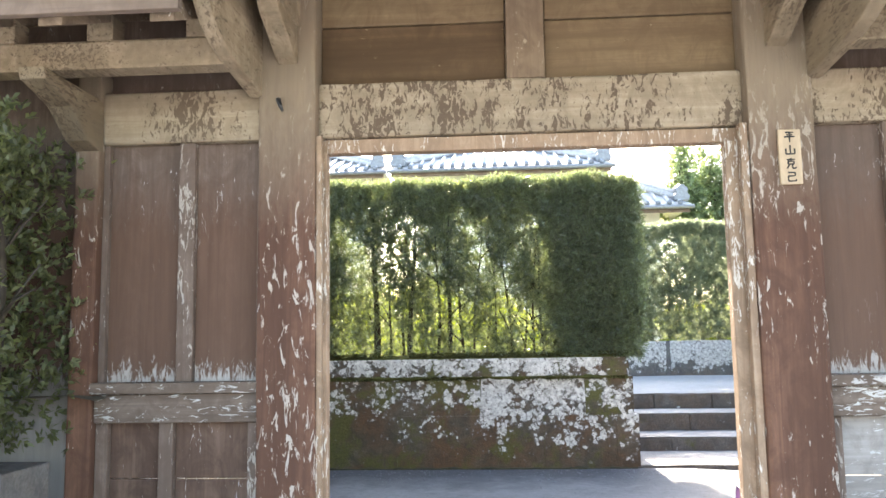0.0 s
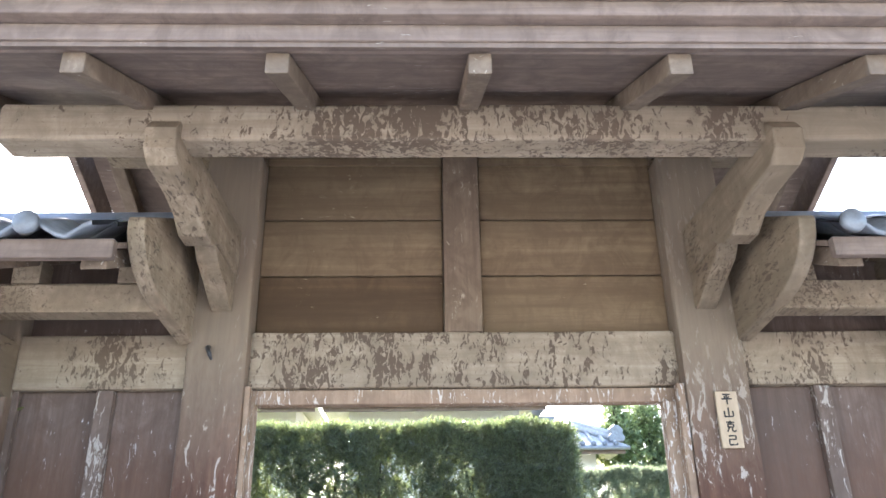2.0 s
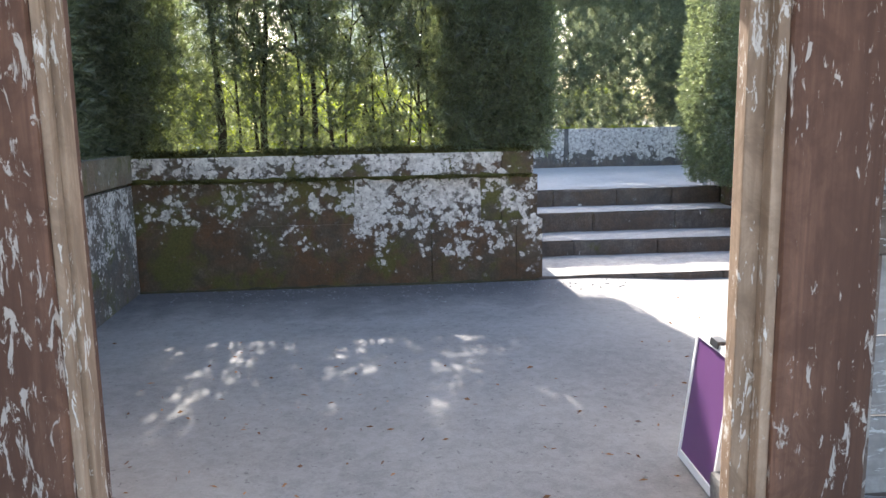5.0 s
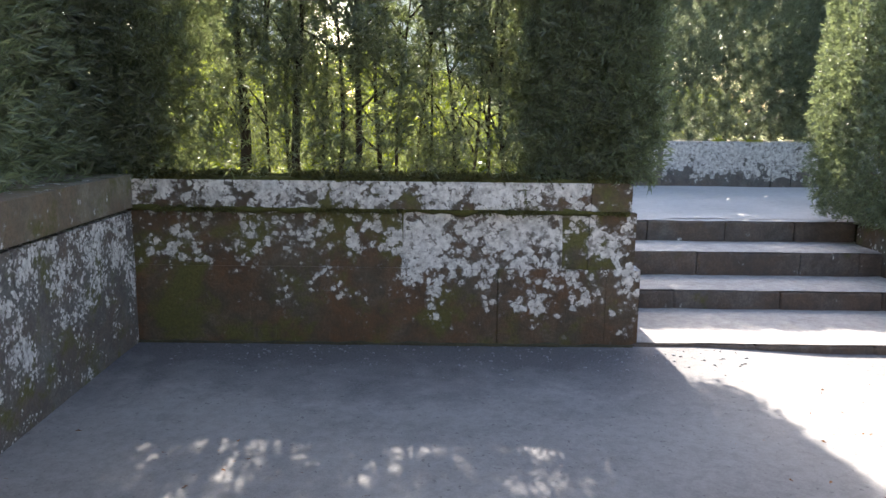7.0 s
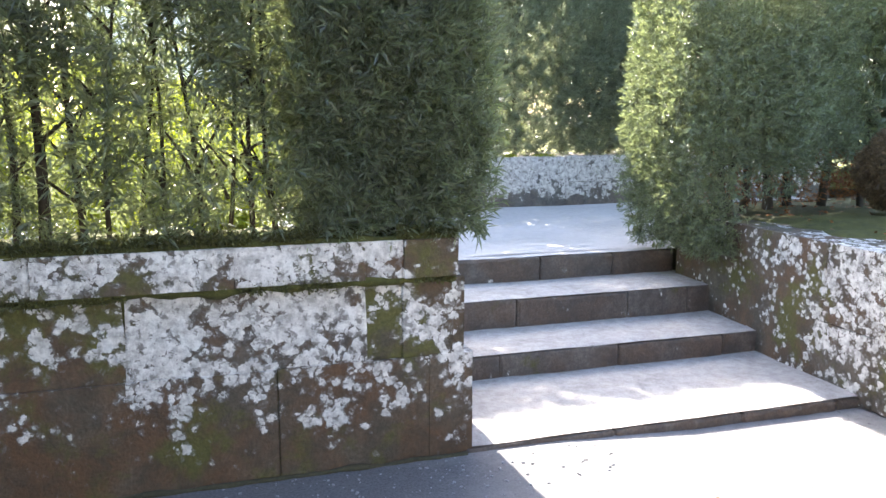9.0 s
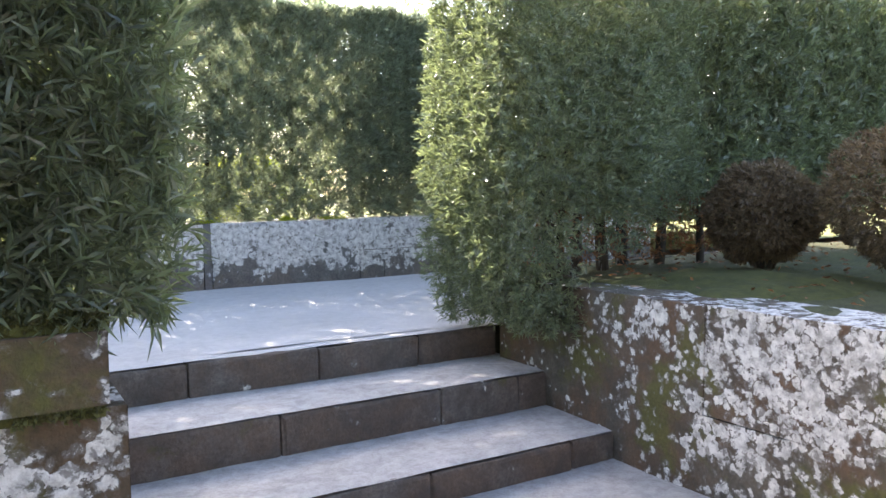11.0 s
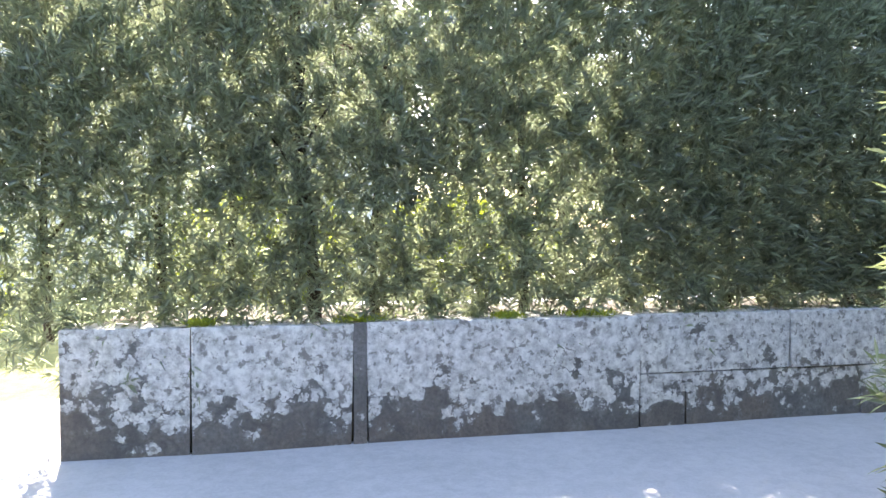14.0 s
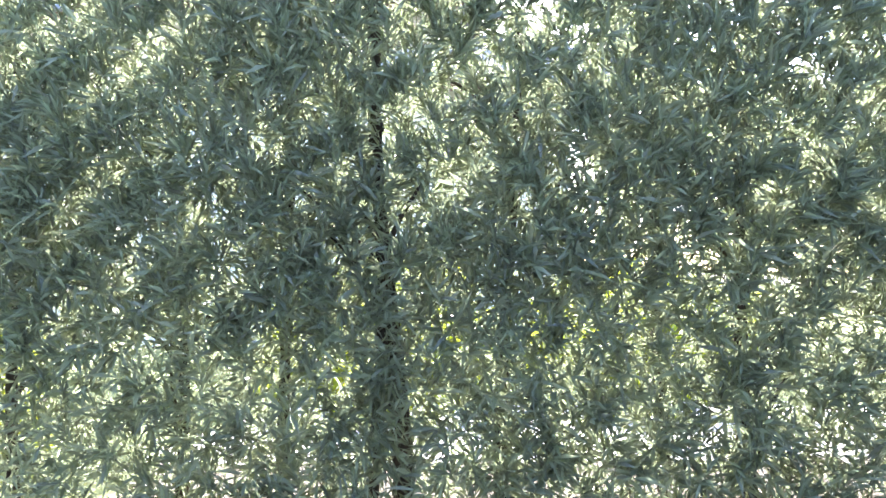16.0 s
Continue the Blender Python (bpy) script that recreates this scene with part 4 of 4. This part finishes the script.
def tile_disc(parent, x, y, z, s=1):
    bm = tube([(x, y, z), (x, y - s * 0.02, z), (x, y - s * 0.03, z)], [0.048, 0.048, 0.040], 14)
    part("eave_disc", bm, "tile", parent)


def lay_tiles(parent, x0, x1, y_eave, z_eave, slope, rows, s=1):
    """Rows of tiles from the eave up; s=1: the eave looks towards -y."""
    tilt = math.atan(slope)
    nx = int((x1 - x0) / 0.255)
    r = random.Random(int((x0 + 50) * 100))
    for j in range(rows):
        for i in range(nx):
            ob = new("tile", TILE)
            u = j * 0.24
            m = pose(x0 + i * 0.255 + (0 if s > 0 else 0.27), y_eave + s * u * math.cos(tilt) + s * 0.27, z_eave + u * math.sin(tilt) + 0.27 * slope + r.uniform(-0.004, 0.004), 0, 0, 0 if s > 0 else 180) @ pose(0, 0, 0, math.degrees(tilt) + 2.0)
            ob.matrix_basis = Matrix.Translation(-BASE[parent]) @ m
            ob.parent = parent
    for i in range(nx):
        tile_disc(parent, x0 + i * 0.255 + 0.033, y_eave - s * 0.005, z_eave - 0.005, s)


for x0, x1 in ((-3.45, -1.34), (1.42, 3.5)):
    lay_tiles(gate, x0, x1, -1.02, 2.655, 0.44, 4)
    lay_tiles(gate, x0, x1, 1.02, 2.655, 0.44, 4, -1)
    xa, xb = x0, x1
    part("side_ridge", prism([(-0.10, 3.04), (0.10, 3.04), (0.10, 3.10), (0.06, 3.16), (-0.06, 3.16), (-0.10, 3.10)], "x", xa, xb, 0.01), "tile", gate, "grey ridge tiles")
lay_tiles(gate, -2.05, 2.08, -1.86, 2.99 + 0.11, 0.42, 7)
lay_tiles(gate, -2.05, 2.08, 1.86, 2.99 + 0.11, 0.42, 7, -1)
part("ridge", prism([(-0.14, 3.80), (0.14, 3.80), (0.14, 3.98), (0.08, 4.06), (-0.08, 4.06), (-0.14, 3.98)], "x", -2.08, 2.12, 0.015), "tile", gate, "grey ridge tiles")

# name plate on the post, with its written characters drawn as brush strokes
plate = thing("name_plate", (1.21, -0.14, 1.94), "small pale wooden name plate with black brush writing", "name plate")
part("plate", box(1.162, 1.262, -0.150, -0.131, 1.945, 2.20, 0.004), "plate", plate)


def strokes(char, cx, cz, size):
    bms = []
    for x0, z0, x1, z1 in char:
        a, b = Vector((cx + x0 * size, -0.1515, cz + z0 * size)), Vector((cx + x1 * size, -0.1515, cz + z1 * size))
        d = (b - a).normalized()
        s = Vector((-d.z, 0, d.x)) * size * 0.075
        bm = bmesh.new()
        q = [a - s, a + s, b + s * 0.7, b - s * 0.7]
        lo = [bm.verts.new(v) for v in q]
        hi = [bm.verts.new(v + Vector((0, 0.002, 0))) for v in q]
        bm.faces.new(lo)
        bm.faces.new(hi[::-1])
        for i in range(4):
            bm.faces.new((lo[i], hi[i], hi[(i + 1) % 4], lo[(i + 1) % 4]))
        bms.append(bm)
    return joined(bms)


flat = [(-0.35, 0.4, 0.35, 0.4), (-0.22, 0.25, -0.12, 0.1), (0.22, 0.25, 0.12, 0.1), (-0.45, 0.0, 0.45, 0.0), (0, 0.4, 0, -0.5)]
mountain = [(0, 0.45, 0, -0.3), (-0.38, 0.15, -0.38, -0.33), (0.38, 0.15, 0.38, -0.33), (-0.38, -0.33, 0.38, -0.33)]
able = [(-0.35, 0.36, 0.35, 0.36), (0, 0.5, 0, 0.2), (-0.25, 0.2, 0.25, 0.2), (-0.25, 0.2, -0.25, -0.05), (0.25, 0.2, 0.25, -0.05), (-0.25, -0.05, 0.25, -0.05), (-0.12, -0.05, -0.35, -0.45), (0.12, -0.05, 0.12, -0.4), (0.12, -0.42, 0.4, -0.42), (0.4, -0.42, 0.4, -0.3)]
self_ = [(-0.3, 0.36, 0.3, 0.36), (0.3, 0.36, 0.3, 0.05), (-0.3, 0.05, 0.3, 0.05), (-0.3, 0.05, -0.3, -0.38), (-0.3, -0.4, 0.36, -0.4), (0.36, -0.4, 0.36, -0.25)]
for ch, cz in ((flat, 2.165), (mountain, 2.102), (able, 2.04), (self_, 1.98)):
    part("character", strokes(ch, 1.212, cz, 0.052), "ink", plate)

# purple board standing behind the jamb
sign = thing("sign_board", (1.2, 0.4, 0.0), "purple board in a white frame standing behind the gate post", "sign")
A, B = Vector((1.105, 0.56, 0)), Vector((1.085, 0.20, 0))
nrm = Vector((-(B - A).normalized().y, (B - A).normalized().x, 0)) * -1


def slab(u0, u1, z0, z1, d0, d1):
    bm = box(0, 1, 0, 1, 0, 1, 0.0)
    for v in bm.verts:
        u = u0 + (u1 - u0) * v.co.x
        z = z0 + (z1 - z0) * v.co.z
        v.co = A + (B - A) * u + nrm * (d0 + (d1 - d0) * v.co.y - 0.12 * (z - 0.5)) + Vector((0, 0, z))
    bmesh.ops.recalc_face_normals(bm, faces=bm.faces)
    return bm


part("panel", slab(0.04, 0.96, 0.03, 0.485, 0, 0.012), "purple", sign)
part("frame_side", slab(0.0, 0.04, 0.0, 0.51, -0.006, 0.018), "whiteframe", sign)
part("frame_side", slab(0.96, 1.0, 0.0, 0.51, -0.006, 0.018), "whiteframe", sign)
part("frame_top", slab(0.04, 0.96, 0.485, 0.51, -0.006, 0.018), "whiteframe", sign)
part("frame_foot", slab(0.04, 0.96, 0.0, 0.03, -0.006, 0.018), "whiteframe", sign)
part("clip", slab(0.42, 0.62, 0.495, 0.522, -0.012, 0.024), "black", sign)

# ---- garden, shrubs, house ----
def ball_shrub(x, y, z, r0, h, seed, material, label, flat=0.92):
    t = thing("round_shrub", (x, y, z), label, "shrub", "clipped shrubs on the raised bed")
    r = np.random.RandomState(seed)
    d = r.normal(size=(5200, 3))
    d /= np.linalg.norm(d, axis=1)[:, None]
    rad = r0 * (0.9 + 0.09 * wobble(d, 4, seed)) * r.uniform(0.55, 1.02, len(d)) ** 0.35
    p = np.array((x, y, z + h)) + d * rad[:, None] * np.array((1, 1, flat))
    p = p[p[:, 2] > z + 0.04]
    a = (p - np.array((x, y, z + h))) + r.normal(0, 0.12, p.shape)
    leaf_mesh("foliage", material, t, p, a, 8, 0.032, 0.010, seed, (0.3, 1.3))
    rr = random.Random(seed)
    for k in range(7):
        ang = k * 0.9
        e = Vector((math.cos(ang) * r0 * 0.6, math.sin(ang) * r0 * 0.6, h + rr.uniform(-0.1, 0.2) * r0))
        part("stem", tube([(x, y, z - 0.03), Vector((x, y, z)) + e * 0.4, Vector((x, y, z)) + e], [0.018, 0.013, 0.006], 6), "bark", t)


ball_shrub(4.72, 4.85, 0.84, 0.34, 0.38, 61, "leafbrown", "small round clipped shrub with dull brown leaves")
ball_shrub(4.86, 3.97, 0.86, 0.56, 0.44, 62, "leafbrown", "large round clipped shrub, reddish brown where sunlit", 0.78)


def garden_bush(x, y, z, sx_, sy_, h, seed, material, label, n=1600, L=0.07, W=0.03):
    t = thing("garden_bush", (x, y, z), label, "bush")
    r = np.random.RandomState(seed)
    d = r.normal(size=(n, 3))
    d /= np.linalg.norm(d, axis=1)[:, None]
    p = np.array((x, y, z + h * 0.5)) + d * (r.uniform(0.2, 1, n) ** 0.4 * (0.85 + 0.2 * wobble(d, 3, seed)))[:, None] * np.array((sx_, sy_, h * 0.55))
    p = p[p[:, 2] > z]
    leaf_mesh("foliage", material, t, p, d[: len(p)] + np.array((0, 0, 0.5)), 7, L, W, seed)
    rr = random.Random(seed)
    for k in range(5):
        e = Vector((rr.uniform(-1, 1) * sx_ * 0.5, rr.uniform(-1, 1) * sy_ * 0.5, h * 0.7))
        part("stem", tube([(x, y, z - 0.05), Vector((x, y, z)) + e * 0.5, Vector((x, y, z)) + e], [0.02, 0.014, 0.007], 6), "bark", t)


for i, (x, y, h, w) in enumerate(((-1.55, 6.6, 1.25, 0.7), (-0.7, 7.0, 1.0, 0.75), (0.2, 6.9, 0.85, 0.6), (-2.6, 6.4, 1.5, 0.9), (-1.2, 8.8, 1.7, 0.9), (2.0, 10.6, 0.9, 0.8), (3.6, 10.9, 1.0, 0.9), (-0.1, 9.5, 1.4, 0.8))):
    garden_bush(x, y, 0.6 if y < 10 else 0.95, w, w * 0.8, h, 81 + i, "leafgarden", "bright yellow-green sunlit garden bush")


def tree(x, y, z, h, w, seed, label, n=1300):
    t = thing("tree", (x, y, z), label, "tree")
    rr = random.Random(seed)
    part("trunk", tube([(x, y, z - 0.1), (x + 0.1, y, z + h * 0.35), (x - 0.05, y, z + h * 0.9)], [0.16, 0.11, 0.03], 9), "bark", t)
    r = np.random.RandomState(seed)
    cs, limbs = [], []
    for k in range(14):
        ang, zz = rr.uniform(0, 6.28), z + h * rr.uniform(0.35, 0.98)
        rad = w * rr.uniform(0.2, 1.0) * (1.25 - (zz - z) / h)
        c = np.array((x + math.cos(ang) * rad, y + math.sin(ang) * rad, zz))
        limbs.append(tube([(x, y, zz - h * 0.12), tuple((np.array((x, y, zz - h * 0.1)) + c) / 2), tuple(c)], [0.05, 0.035, 0.012], 5))
        cs.append(c + r.normal(size=(n // 14, 3)) * np.array((w * 0.24, w * 0.24, h * 0.075)))
    tagged(part("limbs", joined(limbs), "bark", t), kind="stuff")
    p = np.concatenate(cs)
    leaf_mesh("crown", "leaffar", t, p, r.normal(size=p.shape) + np.array((0, 0, 0.6)), 7, 0.18, 0.07, seed)


for i, (x, y, h, w) in enumerate(((5.6, 20.0, 6.4, 0.8), (6.7, 20.5, 5.9, 1.2), (8.0, 20.0, 5.6, 1.3), (9.6, 21.0, 5.2, 1.4), (-4.6, 14.0, 4.4, 0.8), (-6.0, 16.0, 5.0, 1.2), (11.5, 21.0, 5.5, 1.5))):
    tree(x, y, 0.55, h, w, 121 + i, "garden tree with loose green crown beyond the hedge")


def house(x0, x1, y0, depth, z_eave, z_ridge, label):
    """A plastered house under a hipped roof of tile rolls, with ornaments at the foot of the hips."""
    h = thing("house", ((x0 + x1) / 2, y0, 0.6), label, "house")
    w0, w1 = x0 + 0.7, x1 - 0.7
    part("wall", box(w0, w1, y0 + 0.8, y0 + depth - 0.8, 0.5, z_eave + 0.15, 0.0), "plaster", h)
    for k in range(4):
        xa = w0 + 0.3 + k * (w1 - w0 - 0.6) / 4
        ww = min(0.9, (w1 - w0 - 0.6) / 4 - 0.1)
        win = part("window", box(xa, xa + ww, y0 + 0.76, y0 + 0.80, z_eave - 1.5, z_eave - 0.5, 0.01), "soffit", h)
        part("pane", box(xa + 0.06, xa + ww - 0.06, y0 + 0.75, y0 + 0.757, z_eave - 1.44, z_eave - 0.56, 0.0), "black", win)
    half = min(depth, x1 - x0) / 2
    ym, y1 = y0 + depth / 2, y0 + depth
    foot = [Vector((x0, y0, z_eave)), Vector((x1, y0, z_eave)), Vector((x1, y1, z_eave)), Vector((x0, y1, z_eave))]
    top = [Vector((x0 + half, ym, z_ridge)), Vector((x1 - half, ym, z_ridge))]
    for ring in ((foot[0], foot[1], top[1], top[0]), (foot[2], foot[3], top[0], top[1]), (foot[1], foot[2], top[1]), (foot[3], foot[0], top[0])):
        bm = bmesh.new()
        hi = [bm.verts.new(v) for v in ring]
        lo = [bm.verts.new(v - Vector((0, 0, 0.10))) for v in ring]
        bm.faces.new(hi)
        bm.faces.new(lo[::-1])
        for k in range(len(ring)):
            bm.faces.new((hi[k], lo[k], lo[(k + 1) % len(ring)], hi[(k + 1) % len(ring)]))
        part("roof", bm, "tile_glare", h)
    # rolls of cover tiles on the slope towards the gate, shortened at the hips
    rolls, discs = [], []
    n = int((x1 - x0) / 0.28)
    for i in range(1, n):
        x = x0 + i * (x1 - x0) / n
        t = min(1.0, (x - x0) / half, (x1 - x) / half)
        rolls.append(tube([(x, y0 - 0.02, z_eave + 0.03), (x, y0 + (ym - y0) * t, z_eave + (z_ridge - z_eave) * t + 0.03)], [0.055, 0.055], 6))
        discs.append(tube([(x, y0 - 0.05, z_eave + 0.02), (x, y0 - 0.02, z_eave + 0.02)], [0.07, 0.07], 10))
    tagged(part("tile_roll", joined(rolls), "tile_glare", h), kind="stuff")
    tagged(part("eave_disc", joined(discs), "tile", h), kind="stuff")
    part("gutter", tube([(x0 - 0.05, y0 - 0.09, z_eave - 0.10), (x1 + 0.05, y0 - 0.09, z_eave - 0.10)], [0.055, 0.055], 8), "tile", h)
    part("fascia", box(x0 + 0.05, x1 - 0.05, y0 + 0.02, y0 + 0.06, z_eave - 0.24, z_eave - 0.11, 0.0), "soffit", h)
    part("ridge", tube([top[0] + Vector((-0.1, 0, 0.09)), top[1] + Vector((0.1, 0, 0.09))], [0.15, 0.15], 8), "tile", h)
    for c, t in ((foot[0], top[0]), (foot[1], top[1])):
        d = (t - c).normalized()
        a = c + d * 0.35
        part("hip_ridge", joined([tube([a + Vector((0, 0, 0.08)), t + Vector((0, 0, 0.10))], [0.10, 0.10], 8), tube([a + Vector((0, 0, 0.19)), t + Vector((0, 0, 0.21))], [0.07, 0.07], 8)]), "tile_glare", h)
        s = 1 if c.x > t.x else -1
        o = [(-0.20, -0.02), (0.20, -0.02), (0.24, 0.10), (0.17, 0.20), (0.20, 0.30), (0.08, 0.42), (-0.06, 0.44), (-0.17, 0.34), (-0.15, 0.20), (-0.24, 0.10)]
        part("hip_ornament", prism([(a.x + s * u, a.z + v) for u, v in o], "y", a.y - 0.14, a.y + 0.10, 0.03), "tile", h)
    return h


house(-2.95, 3.2, 17.6, 5.2, 5.93, 7.02, "old house with a grey tiled roof paled for sun glare")
house(1.4, 5.3, 17.8, 3.4, 4.78, 5.66, "low annexe with a grey tiled roof")
house(-8.5, -3.25, 19.0, 5.0, 6.22, 7.25, "old house wing with a grey tiled roof")

# tufts of moss on the low wall, at its upright joints
for x, w in ((2.38, 0.05), (3.40, 0.06), (1.74, 0.03), (3.02, 0.03)):
    tr = np.random.RandomState(int(x * 100))
    tp = np.stack((tr.normal(x, w, 160), tr.uniform(7.955, 8.06, 160), 1.166 + tr.uniform(0, 0.012, 160)), 1)
    leaf_mesh("moss_tuft", "leafgarden", wall_low, tp, np.tile(np.array((0, -0.4, 1.0)), (160, 1)), 4, 0.022, 0.006, int(x * 100), (0.2, 1.3))

# ---- single stones of the walls ----
W_, F_, P_, S_ = "stone_white", "stone", "stone_mid", "stone"
stones(wall_back, "stone", [(-0.02, 0.52, [-2.0, -1.1, -0.31, 0.30, 0.98, 1.19], [F_, F_, P_, P_, P_]), (0.52, 0.878, [-2.0, -1.2, -0.30, 0.69, 0.86, 1.15], [S_, S_, W_, "stone_moss", "stone_end"])], "x", 3.87, 0.3, 1, lean=-0.02)
stones(wall_back, "cap", [(0.892, 1.062, [-1.98, -1.3, -0.62, 0.14, 0.69, 0.86, 1.11], ["cap", "cap", "cap", "cap", "cap", "stone_end"])], "x", 3.85, 0.36, 1)
stones(wall_left, "sidestone", [(0.0, 0.42, [0.2, 1.1, 1.9, 2.7, 3.86]), (0.42, 0.86, [0.2, 0.7, 1.6, 2.5, 3.1, 3.86])], "y", -1.97, 0.4, -1)
stones(wall_left, "coping", [(0.885, 1.09, [0.2, 1.0, 2.0, 2.9, 3.86])], "y", -1.95, 0.44, -1, "coping_stone")
stones(wall_right, "rightstone", [(0.0, 0.40, [-0.4, 0.4, 1.2, 2.1, 2.9, 3.8, 4.8, 5.7]), (0.40, 0.87, [-0.4, 0.1, 0.9, 1.9, 2.6, 3.3, 4.2, 5.1, 5.7])], "y", 3.47, 0.36, 1)
stones(wall_low, "lowstone", [(0.60, 1.165, [1.22, 1.70, 2.34, 2.40, 3.63], ["lowstone"] * 2 + ["footing", "lowstone"]), (0.90, 1.17, [3.63, 4.4, 5.3, 6.2, 7.0]), (0.60, 0.90, [3.63, 3.86, 4.8, 5.7, 6.4, 7.0])], "x", 7.96, 0.26, 1, gap=0.006)
stones(wall_street, "footing", [(0.0, 0.38, [-6, -5.2, -4.4, -3.6, -2.9, -2.15]), (0.38, 0.76, [-6, -5.5, -4.7, -4.0, -3.2, -2.6, -2.15])], "x", -0.94, 0.3, 1)

# ---- small things ----
part("iron_hook", tube([(-1.17, -0.128, 2.43), (-1.165, -0.16, 2.42), (-1.15, -0.175, 2.385), (-1.14, -0.165, 2.36)], [0.012, 0.011, 0.010, 0.006], 7), "black", gate, "small black iron hook on the post")
pebble_r = random.Random(73)
pebbles = []
for k in range(380):
    x, y, q = pebble_r.uniform(-1.7, 1.9), 3.84 - abs(pebble_r.gauss(0, 0.30)), 0.003 + 0.007 * pebble_r.random() ** 2
    bm = bmesh.new()
    bmesh.ops.create_icosphere(bm, subdivisions=1, radius=q)
    bmesh.ops.transform(bm, verts=bm.verts, matrix=Matrix.Translation((x, y, rough_ground(x, y) + q * 0.3)) @ Matrix.Rotation(pebble_r.uniform(0, 3), 4, "Z") @ Matrix.Diagonal((1.3, 0.9, 0.6, 1)))
    pebbles.append(bm)
tagged(solo("pebbles", joined(pebbles), "pebble", "pale pebbles lying on the damp gravel by the wall", "pebbles"), kind="stuff")
litter_r = np.random.RandomState(91)
lp = np.stack((litter_r.uniform(-1.8, 3.3, 420), litter_r.uniform(-0.5, 3.55, 420), np.full(420, 0.004)), 1)
la = litter_r.normal(size=lp.shape) * np.array((1, 1, 0.08))
tagged(leaf_mesh("leaf_litter", "deadleaf", None, lp, la, 1, 0.035, 0.012, 92, (0.0, 0.15)), "scattered brown fallen leaves on the court", "litter")
lp = np.stack((litter_r.uniform(3.7, 8.0, 900), litter_r.uniform(0.5, 6.0, 900), np.full(900, 0.90)), 1)
la = litter_r.normal(size=lp.shape) * np.array((1, 1, 0.2))
tagged(leaf_mesh("leaf_litter", "deadleaf", None, lp, la, 2, 0.045, 0.016, 93, (0.0, 0.3)), "dry leaves lying on the raised bed", "litter")
